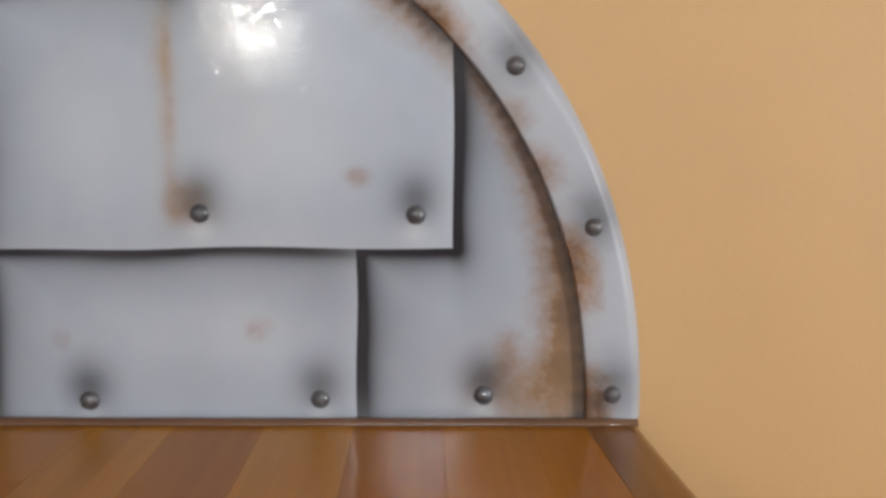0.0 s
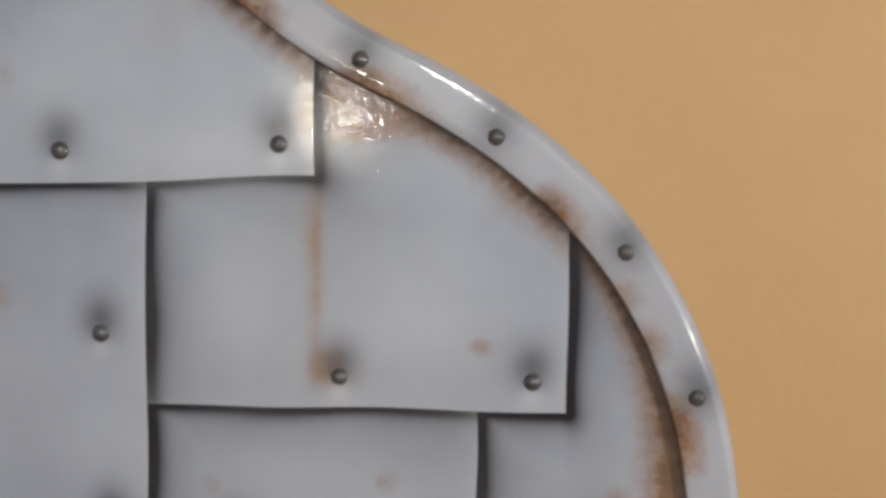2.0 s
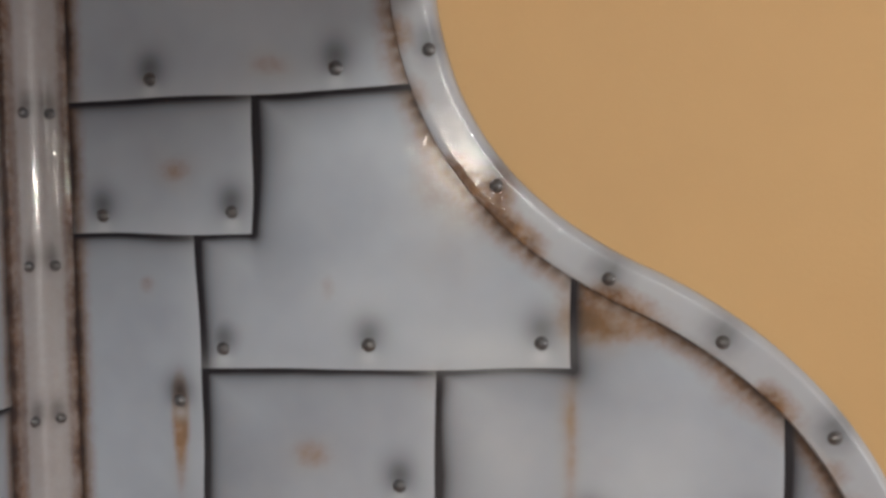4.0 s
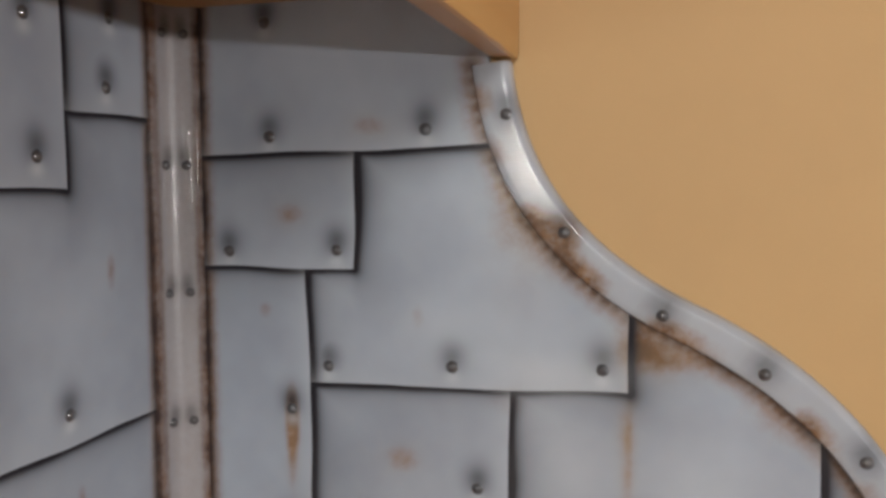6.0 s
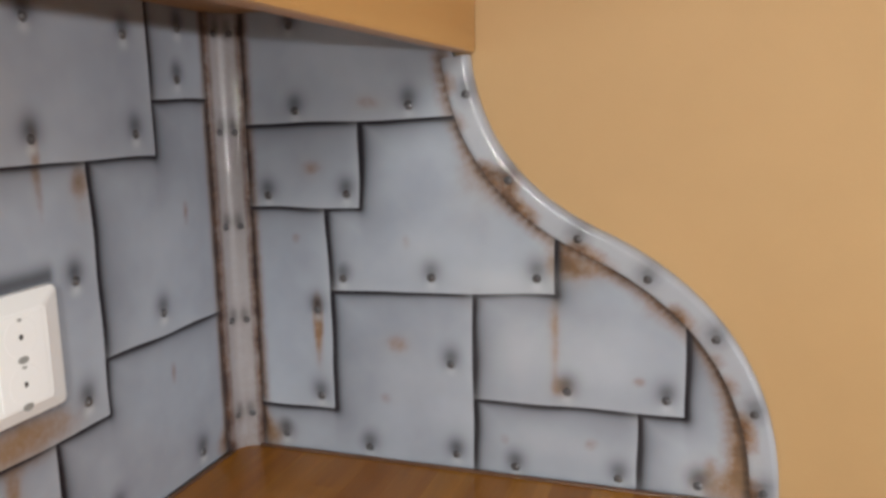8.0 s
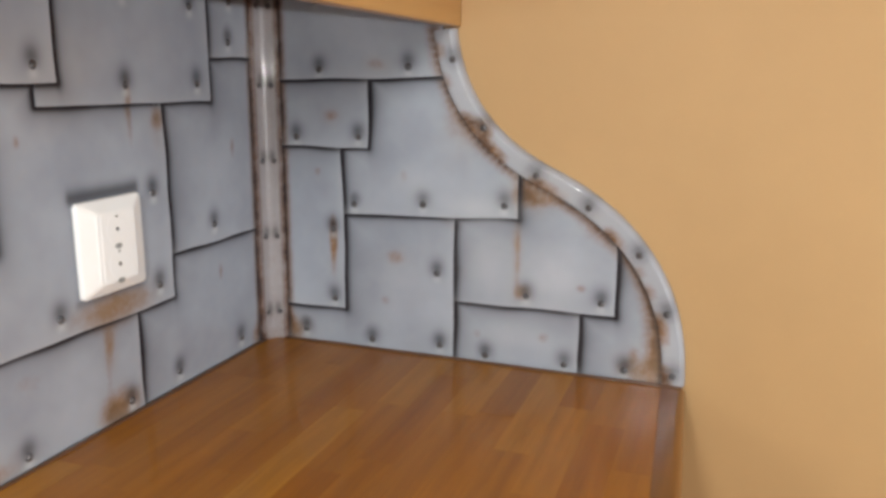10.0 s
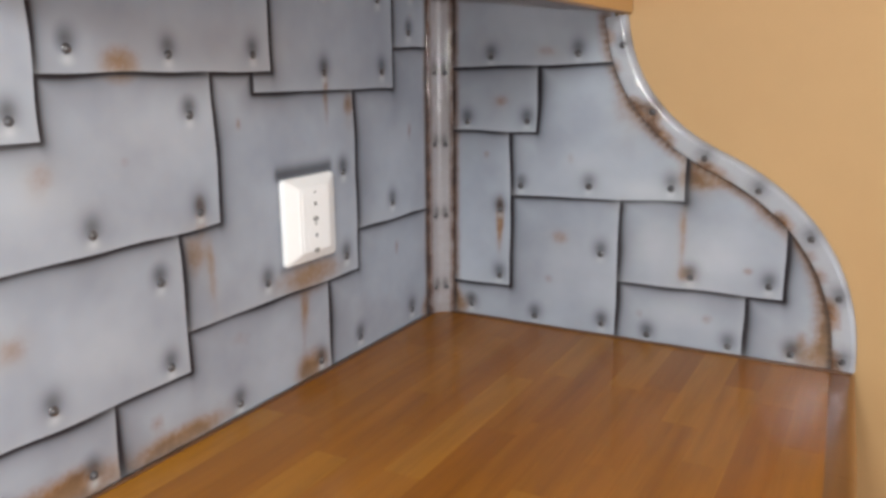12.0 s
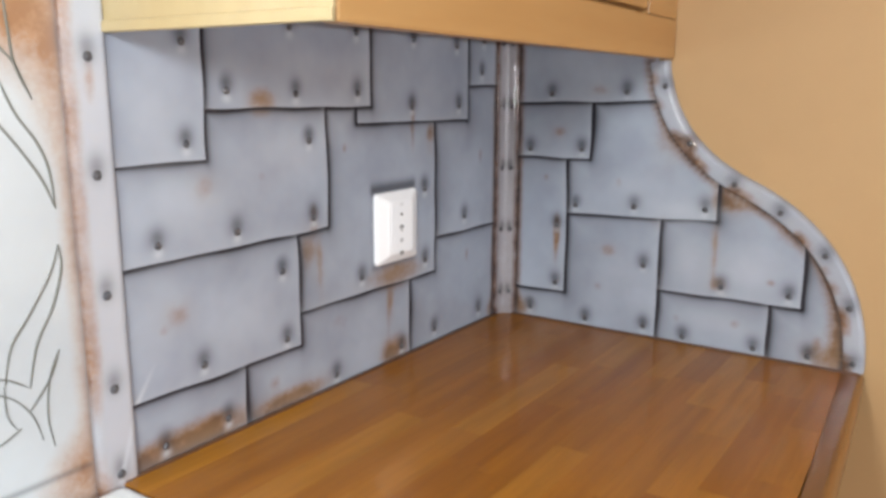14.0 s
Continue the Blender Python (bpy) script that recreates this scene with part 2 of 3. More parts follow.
class Plate:
    """One sheet of the backsplash: u along the wall, z up, and its level in the overlapping stack."""

    def __init__(self, u0, u1, zl, zr, zt, level, rivets=(), curved=False, label=""):
        self.u0, self.u1, self.zl, self.zr, self.zt = u0, u1, zl, zr, zt
        self.level, self.rivets, self.curved, self.label = level, rivets, curved, label
        self.seed = 3.1 * level + 17.0 * u0
        self.d = 0.0006 + 0.0005 * level

    def bottom(self, u):
        t = (u - self.u0) / (self.u1 - self.u0)
        wave = 0.0026 * noise.noise((u * 13 + self.seed, 0.3, self.seed)) if self.zl > 0.905 else 0
        return self.zl + t * (self.zr - self.zl) + wave

    def right(self, z):
        r = self.u1 + 0.0034 * noise.noise((z * 14 + self.seed, 5.2, self.seed))
        return min(r, curve_limit(z)) if self.curved else r

    def outside(self, u, z):
        """How far (u, z) lies outside this sheet."""
        dx = max(u - self.right(z), self.u0 - u, 0.0)
        dz = max(self.bottom(min(max(u, self.u0), self.u1)) - z, z - self.zt, 0.0)
        return math.hypot(dx, dz)


A_PLATES = [
    Plate(0.470, 0.640, 0.900, 0.900, 1.110, 0, [(0.542, 0.913)], True),
    Plate(0.290, 0.479, 0.900, 0.900, 1.010, 1, [(0.348, 0.910), (0.461, 0.911)]),
    Plate(0.290, 0.526, 0.9845, 0.988, 1.195, 2, [(0.405, 1.003), (0.508, 1.003)], True),
    Plate(0.020, 0.301, 0.900, 0.900, 1.115, 3, [(0.063, 0.918), (0.173, 0.913), (0.280, 0.917), (0.275, 1.023)]),
    Plate(0.115, 0.391, 1.0995, 1.1095, 1.310, 4, [(0.147, 1.115), (0.254, 1.121), (0.372, 1.126)], True),
    Plate(0.020, 0.129, 0.956, 0.957, 1.205, 5, [(0.113, 1.076), (0.113, 0.971)]),
    Plate(0.020, 0.172, 1.1955, 1.197, 1.300, 6, [(0.057, 1.209), (0.156, 1.212)]),
    Plate(0.020, 0.400, 1.288, 1.301, 1.416, 7, [(0.097, 1.305), (0.233, 1.309), (0.094, 1.398)], True),
]
B_PLATES = [
    Plate(-0.310, -0.020, 0.900, 0.900, 1.090, 0, [(-0.225, 0.920), (-0.084, 0.921)]),
    Plate(-0.660, -0.295, 0.900, 0.900, 1.030, 1, [(-0.470, 0.914), (-0.316, 0.915)]),
    Plate(-0.250, -0.020, 1.078, 1.074, 1.340, 2, [(-0.135, 1.099)]),
    Plate(-0.812, -0.641, 0.900, 0.900, 0.990, 2, [(-0.670, 0.919), (-0.762, 0.918)]),
    Plate(-0.560, -0.227, 1.0225, 1.0215, 1.305, 3, [(-0.412, 1.045), (-0.254, 1.159), (-0.253, 1.044)]),
    Plate(-0.812, -0.543, 0.980, 0.979, 1.140, 4, [(-0.571, 1.085), (-0.567, 0.993), (-0.703, 0.998)]),
]
B_PLATES += [
    Plate(-0.812, -0.484, 1.1295, 1.131, 1.305, 5, [(-0.756, 1.149), (-0.644, 1.148), (-0.516, 1.249), (-0.511, 1.147)]),
    Plate(-0.140, -0.020, 1.321, 1.320, 1.416, 5, [(-0.085, 1.340), (-0.079, 1.393)]),
    Plate(-0.418, -0.131, 1.2675, 1.263, 1.416, 6, [(-0.284, 1.387), (-0.165, 1.381), (-0.289, 1.287), (-0.158, 1.286)]),
    Plate(-0.705, -0.390, 1.294, 1.292, 1.416, 7, [(-0.651, 1.314), (-0.538, 1.309), (-0.417, 1.309), (-0.418, 1.390), (-0.546, 1.390)]),
    Plate(-0.812, -0.685, 1.238, 1.236, 1.416, 8, [(-0.711, 1.366), (-0.712, 1.256)]),
]
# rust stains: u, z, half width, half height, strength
A_RUST = [
    (0.3925, 1.075, 0.0022, 0.034, 0.42), (0.3985, 1.008, 0.008, 0.009, 0.85), (0.480, 1.021, 0.006, 0.005, 0.55),
    (0.431, 0.946, 0.007, 0.006, 0.5), (0.336, 0.941, 0.006, 0.007, 0.3), (0.113, 1.064, 0.0042, 0.020, 2.2),
    (0.112, 1.035, 0.003, 0.025, 0.5), (0.113, 1.242, 0.010, 0.007, 0.5), (0.212, 1.042, 0.012, 0.008, 0.55),
]
A_RUST += [
    (0.195, 0.975, 0.007, 0.006, 0.4), (0.090, 1.160, 0.005, 0.006, 0.45), (0.225, 1.160, 0.005, 0.009, 0.35),
    (0.185, 1.312, 0.014, 0.006, 0.35), (0.398, 1.144, 0.011, 0.012, 1.3), (0.418, 1.136, 0.022, 0.007, 0.7),
    (0.562, 0.912, 0.020, 0.013, 0.75), (0.553, 0.935, 0.005, 0.009, 0.55), (0.583, 0.925, 0.009, 0.030, 0.9), (0.300, 1.235, 0.016, 0.022, 0.25),
    (0.040, 0.912, 0.014, 0.014, 0.9), (0.500, 1.096, 0.02, 0.012, 0.2), (0.300, 1.100, 0.016, 0.016, 0.25),
]
B_RUST = [
    (-0.596, 1.300, 0.015, 0.012, 1.2), (-0.237, 1.246, 0.009, 0.011, 0.9), (-0.285, 1.252, 0.004, 0.028, 0.5),
    (-0.330, 1.034, 0.045, 0.016, 0.95), (-0.345, 1.000, 0.006, 0.022, 0.6), (-0.350, 0.955, 0.004, 0.026, 0.22),
    (-0.335, 0.911, 0.022, 0.017, 1.7), (-0.550, 0.909, 0.038, 0.010, 1.4), (-0.715, 0.911, 0.050, 0.015, 1.7),
]
B_RUST += [
    (-0.780, 0.907, 0.030, 0.014, 1.5), (-0.690, 0.908, 0.018, 0.014, 1.4), (-0.590, 0.904, 0.030, 0.010, 1.2), (-0.511, 1.142, 0.005, 0.016, 1.0), (-0.524, 1.104, 0.010, 0.018, 0.7),
    (-0.500, 1.085, 0.005, 0.030, 0.45), (-0.690, 1.206, 0.010, 0.012, 0.5), (-0.735, 1.066, 0.014, 0.010, 0.45),
    (-0.590, 0.940, 0.008, 0.008, 0.5), (-0.125, 1.030, 0.004, 0.010, 0.55), (-0.085, 1.200, 0.004, 0.012, 0.55),
    (-0.445, 1.235, 0.004, 0.006, 0.5), (-0.287, 1.276, 0.003, 0.012, 0.9), (-0.755, 1.052, 0.006, 0.005, 0.4),
    (-0.040, 0.912, 0.012, 0.014, 0.9), (-0.600, 1.210, 0.006, 0.005, 0.3), (-0.460, 0.99, 0.02, 0.012, 0.25),
]


# thin ochre glaze that runs from the rust, in the same terms
A_GLAZE = [(0.3905, 1.082, 0.0050, 0.036, 0.62), (0.3915, 1.040, 0.0030, 0.030, 0.40), (0.399, 1.006, 0.011, 0.010, 0.55), (0.113, 1.040, 0.0045, 0.026, 0.5),
           (0.565, 0.915, 0.030, 0.022, 0.45), (0.588, 0.960, 0.014, 0.050, 0.35), (0.410, 1.138, 0.028, 0.014, 0.45), (0.045, 0.915, 0.022, 0.018, 0.4),
           (0.212, 1.042, 0.014, 0.010, 0.25), (0.113, 1.242, 0.013, 0.010, 0.25), (0.185, 1.312, 0.018, 0.008, 0.25), (0.310, 1.230, 0.022, 0.050, 0.18)]
B_GLAZE = [(-0.345, 0.998, 0.008, 0.024, 0.55), (-0.330, 1.038, 0.052, 0.014, 0.65), (-0.520, 1.105, 0.018, 0.022, 0.50), (-0.500, 1.075, 0.005, 0.034, 0.40),
           (-0.288, 1.268, 0.0035, 0.020, 0.60), (-0.236, 1.240, 0.010, 0.020, 0.40), (-0.715, 0.913, 0.065, 0.014, 0.50), (-0.550, 0.911, 0.055, 0.012, 0.50),
           (-0.335, 0.913, 0.026, 0.018, 0.50), (-0.594, 1.300, 0.020, 0.012, 0.40), (-0.690, 1.206, 0.014, 0.016, 0.25), (-0.735, 1.066, 0.020, 0.014, 0.25)]
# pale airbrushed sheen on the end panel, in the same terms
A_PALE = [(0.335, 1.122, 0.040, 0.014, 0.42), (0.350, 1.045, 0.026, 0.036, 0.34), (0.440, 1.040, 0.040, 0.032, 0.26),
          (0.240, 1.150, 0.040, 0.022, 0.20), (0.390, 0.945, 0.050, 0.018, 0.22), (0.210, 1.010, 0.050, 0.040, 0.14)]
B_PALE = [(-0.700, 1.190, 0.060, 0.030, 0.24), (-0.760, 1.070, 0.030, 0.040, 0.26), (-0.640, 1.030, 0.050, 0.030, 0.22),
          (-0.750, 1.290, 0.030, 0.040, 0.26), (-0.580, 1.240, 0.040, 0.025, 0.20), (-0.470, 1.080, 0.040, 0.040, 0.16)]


def place_a(u, d, z):
    return (u, -d, z)


def place_b(u, d, z):
    return (d, u, z)


def stain_at(u, z, stains):
    v = 0.0
    for su, sz, a, b, k in stains:
        q = ((u - su) / a) ** 2 + ((z - sz) / b) ** 2
        if q < 9:
            v += k * math.exp(-0.7 * q)
    return v


def halo_at(u, z, rivets):
    """Airbrushed black cloud that paints shade above each rivet head."""
    v = 0.0
    for ru, rz in rivets:
        q = ((u - ru) / 0.0112) ** 2 + ((z - rz - 0.008) / 0.0130) ** 2
        if q < 9:
            v = max(v, (0.76 + 0.12 * noise.noise((ru * 40, rz * 40, 1.0))) * math.exp(-0.9 * q))
    return v


def set_floats(ob, name, values):
    layer = ob.data.attributes.new(name, "FLOAT", "POINT")
    layer.data.foreach_set("value", values)


RIVET_MESH = None


def rivet_mesh():
    global RIVET_MESH
    if RIVET_MESH is None:
        prof = [(0.0050, 0.0), (0.0049, 0.0004), (0.0042, 0.0012), (0.0030, 0.0022), (0.0015, 0.0028)]
        seg, verts, faces = 12, [], []
        for r, h in prof:
            verts += [(r * math.cos(2 * math.pi * i / seg), r * math.sin(2 * math.pi * i / seg), h) for i in range(seg)]
        verts.append((0, 0, 0.0030))
        for k in range(len(prof) - 1):
            for i in range(seg):
                j = (i + 1) % seg
                faces.append((k * seg + i, k * seg + j, (k + 1) * seg + j, (k + 1) * seg + i))
        top = (len(prof) - 1) * seg
        faces += [(top + i, top + (i + 1) % seg, len(verts) - 1) for i in range(seg)]
        RIVET_MESH = bpy.data.meshes.new("rivet")
        RIVET_MESH.from_pydata(verts, [], faces)
        RIVET_MESH.polygons.foreach_set("use_smooth", [True] * len(faces))
        RIVET_MESH.materials.append(RIVET)
    return RIVET_MESH


def add_rivet(at, out, parent, size=1.0):
    ob = new("rivet", rivet_mesh())
    ob.matrix_world = Matrix.Translation(at) @ Vector(out).to_track_quat("Z", "Y").to_matrix().to_4x4() @ Matrix.Scale(size, 4)
    ob.parent = parent
    return ob


def build_plate(pl, plates, stains, place, out, parent, extra=None):
    step = 0.0022
    nu = max(4, int((pl.u1 - pl.u0) / step))
    nv = max(4, int((pl.zt - min(pl.zl, pl.zr)) / step))
    pts = []
    for j in range(nv + 1):
        for i in range(nu + 1):
            zr = pl.zl + (pl.zt - pl.zl) * j / nv
            r = pl.right(zr)
            u = pl.u0 + (r - pl.u0) * i / nu
            z = pl.bottom(u) + (pl.zt - pl.bottom(u)) * j / nv
            pts.append((u, z, zr))
    verts, shade_and_lines, rust, pale, tint = [], [], [], [], []
    above = [q for q in plates if q.level > pl.level]
    for u, z, zr in pts:
        edge = min(pl.right(zr) - u, z - pl.bottom(u))
        dent = 0.00016 * noise.noise((u * 9 + pl.seed, z * 9, 2.0)) + 0.00012 * (1 - smooth(0.0, 0.006, edge)) * -1
        verts.append(place(u, pl.d + dent, z))
        # shade painted on this sheet beside each sheet that overlaps it
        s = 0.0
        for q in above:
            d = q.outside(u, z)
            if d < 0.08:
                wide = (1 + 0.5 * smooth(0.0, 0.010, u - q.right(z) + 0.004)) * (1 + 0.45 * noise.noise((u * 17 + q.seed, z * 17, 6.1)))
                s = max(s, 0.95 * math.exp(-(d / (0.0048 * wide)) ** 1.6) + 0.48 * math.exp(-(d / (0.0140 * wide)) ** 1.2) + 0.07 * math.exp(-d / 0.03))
        s = max(s, halo_at(u, z, pl.rivets))
        r = stain_at(u, z, stains)
        if extra:
            es, er = extra(u, z)
            s, r = max(s, es), r + er
        shade_and_lines.append(min(1.10, s))
        rust.append(min(1.4, r))
        tint.append(min(0.9, stain_at(u, z, A_GLAZE if place is place_a else B_GLAZE)))
        # highlights painted below the rivets, later joined by one along the edges
        painted_highlight = max([0.0] + [(0.62 if place is place_b else 0.40) * math.exp(-((u - ru) / 0.0065) ** 2 - ((z - rz + 0.0085) / 0.0055) ** 2) for ru, rz in pl.rivets])
        # bright stroke painted as the highlight of a bent sheet corner
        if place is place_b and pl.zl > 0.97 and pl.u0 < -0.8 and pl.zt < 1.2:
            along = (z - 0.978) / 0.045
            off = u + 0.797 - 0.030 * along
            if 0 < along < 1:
                painted_highlight = max(painted_highlight, 0.8 * (1 - along) * math.exp(-(off / 0.003) ** 2))
        pale.append(min(1.0, painted_highlight + 0.20 * math.exp(-edge / 0.010) + stain_at(u, z, A_PALE if place is place_a else B_PALE)))
    faces = []
    w = nu + 1
    for j in range(nv):
        for i in range(nu):
            a = j * w + i
            faces.append((a, a + 1, a + 1 + w, a + w))
    ring = list(range(nu + 1)) + [j * w + nu for j in range(1, nv + 1)] + [nv * w + i for i in range(nu - 1, -1, -1)] + [j * w for j in range(nv - 1, 0, -1)]
    start = len(verts)
    # sides of the sheet are darkened as well
    for k in ring:
        u, z, _ = pts[k]
        for v in (verts[k], place(u, -0.001, z)):
            verts.append(v)
            shade_and_lines.append(max(0.85, shade_and_lines[k]))
            rust.append(rust[k])
            tint.append(tint[k])
            pale.append(0.0)
    n = len(ring)
    for k in range(n):
        a, b = start + 2 * k, start + 2 * ((k + 1) % n)
        faces.append((a, a + 1, b + 1, b))
    ob = mesh_object("plate", verts, faces, STEEL, parent, pl.label, smooth=False)
    for p in ob.data.polygons[: nu * nv]:
        p.use_smooth = True
    set_floats(ob, "shade_and_lines", shade_and_lines)
    set_floats(ob, "rust", rust)
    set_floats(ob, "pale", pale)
    set_floats(ob, "glaze", tint)
    for ru, rz in pl.rivets:
        add_rivet(place(ru, pl.d, rz), out, ob, 0.90 + 0.12 * random.random())
    return ob


def rim_wear(u, z):
    """Brown run of rust and a dark contour beside the curved rim and the corner cove."""
    d = float(np.min(np.hypot(IN_ARR[:, 0] - u, IN_ARR[:, 1] - z)))
    low = 1.0 + 1.1 * (1 - smooth(0.93, 1.06, z))
    worn = 0.75 + 0.7 * noise.noise((u * 22, 1.7, z * 22))
    shade_and_lines = 0.72 * math.exp(-(d / 0.0058) ** 1.5)
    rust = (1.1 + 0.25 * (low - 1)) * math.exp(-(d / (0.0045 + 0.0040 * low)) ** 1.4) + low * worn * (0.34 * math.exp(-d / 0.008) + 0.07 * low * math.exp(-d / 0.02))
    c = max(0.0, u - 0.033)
    return max(shade_and_lines, 0.9 * math.exp(-(c / 0.005) ** 1.5)), rust + 1.4 * math.exp(-(c / 0.007) ** 1.3)


def corner_wear_and_shade(u, z):
    c = max(0.0, -0.034 - u)
    s, r = 0.9 * math.exp(-(c / 0.005) ** 1.5), 1.2 * math.exp(-(c / 0.006) ** 1.3)
    t = max(0.0, u + 0.803)
    s = max(s, 0.55 * math.exp(-t / 0.006))
    # black shade painted round the top, foot and sides of the socket
    du, up = max(abs(u + 0.335) - 0.050, 0.0), z - 1.166
    if -0.01 < up < 0.03:
        s = max(s, 0.8 * math.exp(-(du / 0.006) ** 2) * math.exp(-((up - 0.004) / 0.010) ** 2))
    dn = 1.054 - z
    if -0.01 < dn < 0.02:
        s = max(s, 0.45 * math.exp(-(du / 0.006) ** 2) * math.exp(-(dn / 0.006) ** 2))
    side = max(abs(z - 1.11) - 0.055, 0.0)
    s = max(s, 0.3 * math.exp(-(side / 0.006) ** 2) * math.exp(-(max(0.0, abs(u + 0.335) - 0.049) / 0.006) ** 1.5))
    return s, r


# panel on the end wall, with its S-shaped free edge
panel_a = empty("backsplash_panel", (0.3, 0.0, 0.9), "grey airbrushed steel backsplash with overlapping riveted sheets, curved edge", "backsplash", "backsplash panels")
bm = bmesh.new()
back = [bm.verts.new((x, -0.0002, z)) for x, z in [(0.018, 0.9), (0.018, 1.416), (0.278, 1.416)] + MIDDLE]
front = bm.faces.new(back)
ext = bmesh.ops.extrude_face_region(bm, geom=[front])
bmesh.ops.translate(bm, verts=[v for v in ext["geom"] if isinstance(v, bmesh.types.BMVert)], vec=(0, 0.0115, 0))
hold(part("backing_board", bm, CABINET_LIT), panel_a)
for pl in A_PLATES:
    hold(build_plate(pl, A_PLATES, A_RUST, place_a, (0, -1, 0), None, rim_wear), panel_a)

RIM_RIVETS = [(0.297, 1.319), (0.342, 1.230), (0.415, 1.170), (0.486, 1.131), (0.554, 1.073), (0.593, 0.998), (0.605, 0.915)]


def build_rim():
    """The rolled rim: flat face, rounded outer shoulder running back to the wall."""
    prof = [(RIM_WIDE, 0.002), (RIM_WIDE - 0.0003, 0.0049), (RIM_WIDE - 0.0012, 0.0054), (RIM_WIDE * 0.8, 0.0054), (RIM_WIDE * 0.55, 0.0054),
            (RIM_WIDE * 0.4, 0.0054), (0.0100, 0.0054), (0.0090, 0.0053), (0.0080, 0.0049), (0.0060, 0.0030), (0.0042, 0.0009), (0.0037, -0.0004), (0.0035, -0.0115)]
    rows = [offset_curve(OUTER, o) for o, _ in prof]
    n, m = len(OUTER), len(prof)
    verts, shade_and_lines, rust, faces = [], [], [], []
    for i in range(n):
        for k, (o, d) in enumerate(prof):
            x, z = rows[k][i]
            verts.append((x, -d, z))
            worn = max(0.0, noise.noise((i * 0.31, 4.4, 0.0)) + 0.27)
            inner = smooth(0.010, 0.032, o)
            rust.append(min(1.2, inner ** 1.5 * (0.12 + 1.9 * worn) + 0.9 * stain_at(x, z, [(0.341, 1.227, 0.009, 0.010, 1.5), (0.332, 1.220, 0.012, 0.016, 0.8)])))
            # painted shade above each rivet, a dark inner edge, one dark stain
            shade_and_lines.append(max(halo_at(x, z, [(a, b - 0.003) for a, b in RIM_RIVETS]) * 0.9, 0.5 if k == 0 else 0.0, stain_at(x, z, [(0.341, 1.230, 0.008, 0.007, 0.8)])))
    for i in range(n - 1):
        for k in range(m - 1):
            a = i * m + k
            faces.append((a, a + 1, a + 1 + m, a + m))
    ob = mesh_object("rim", verts, faces, RIM, None, "pale grey rolled rim with brown rust runs", smooth=True)
    set_floats(ob, "shade_and_lines", shade_and_lines)
    set_floats(ob, "rust", rust)
    for u, z in RIM_RIVETS:
        add_rivet((u, -0.0054, z), (0, -1, 0), ob, 0.9)
    return ob


hold(build_rim(), panel_a)

# panel on the long wall
panel_b = empty("backsplash_panel", (0.0, -0.41, 0.9), "grey airbrushed steel backsplash with overlapping riveted sheets and rust stains", "backsplash", "backsplash panels")
hold(box("backing_board", (-0.0115, -0.845, 0.9), (-0.0003, -0.012, 1.416), CABINET_LIT), panel_b)
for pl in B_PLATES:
    hold(build_plate(pl, B_PLATES, B_RUST, place_b, (1, 0, 0), None, corner_wear_and_shade), panel_b)


def band(name, path, z0, z1, material, wear_and_shade_at, rivets, label, category, size, highlight_at=None):
    """An upright strip: a plan outline of (x, y) swept from z0 to z1, with airbrush masks."""
    nz = int((z1 - z0) / 0.006)
    m = len(path)
    verts, shade_and_lines, rust, faces = [], [], [], []
    for j in range(nz + 1):
        z = z0 + (z1 - z0) * j / nz
        for k, (x, y) in enumerate(path):
            verts.append((x, y, z))
            s, r = wear_and_shade_at(k / (m - 1), z, y)
            shade_and_lines.append(s)
            rust.append(r)
    for j in range(nz):
        for k in range(m - 1):
            a = j * m + k
            faces.append((a, a + 1, a + 1 + m, a + m))
    ob = tagged(mesh_object(name, verts, faces, material, None, label, smooth=True), label, category)
    set_floats(ob, "shade_and_lines", shade_and_lines)
    set_floats(ob, "rust", rust)
    if highlight_at:
        set_floats(ob, "pale", [highlight_at(y, z) for x, y, z in verts])
    for at, out in rivets:
        add_rivet(at, out, ob, size)
    return ob


# cove in the corner between the two panels
ROWS_Z = [1.392, 1.282, 1.173, 1.060, 0.942]
COVE_R = 0.024


def cove_point(a):
    """Plan point at angle a, 0 on the long wall and 90 on the end wall."""
    return (0.0065 + COVE_R * (1 - math.cos(radians(a))), -0.0065 - COVE_R * (1 - math.sin(radians(a))))


cove_path = [(-0.003, -0.0345), (0.0045, -0.0345), (0.0062, -0.0335)] + [cove_point(a) for a in range(5, 90, 5)] + [(0.0315, -0.0062), (0.0325, -0.0045), (0.0325, 0.003)]


def cove_wear_and_shade(k, z, y):
    e = max(abs(k - 0.5) - 0.28, 0.0) / 0.22
    worn = max(0.0, 0.55 + 0.8 * noise.noise((z * 45, 3.0 if k > 0.5 else 9.0, 0.0)))
    # shade airbrushed round each pair of rivets
    rows = sum(math.exp(-((z - rz - 0.006) / 0.010) ** 2) for rz in ROWS_Z) * math.exp(-((abs(k - 0.5) - 0.14) / 0.12) ** 2)
    return min(1.0, 0.62 * rows + 0.75 * e ** 3), min(1.3, 1.5 * e ** 1.2 * (0.35 + worn) + 0.35 * worn * smooth(0.97, 0.9, z) + 0.18)


cove_rivets = []
for rz in ROWS_Z:
    for a in (24, 66):
        x, y = cove_point(a)
        cove_rivets.append(((x, y, rz), (math.cos(radians(a)), -math.sin(radians(a)), 0)))
band("corner_trim", cove_path, 0.9, 1.416, COVE, cove_wear_and_shade, cove_rivets, "rust-edged grey corner cove strip with paired rivets", "trim", 0.82)


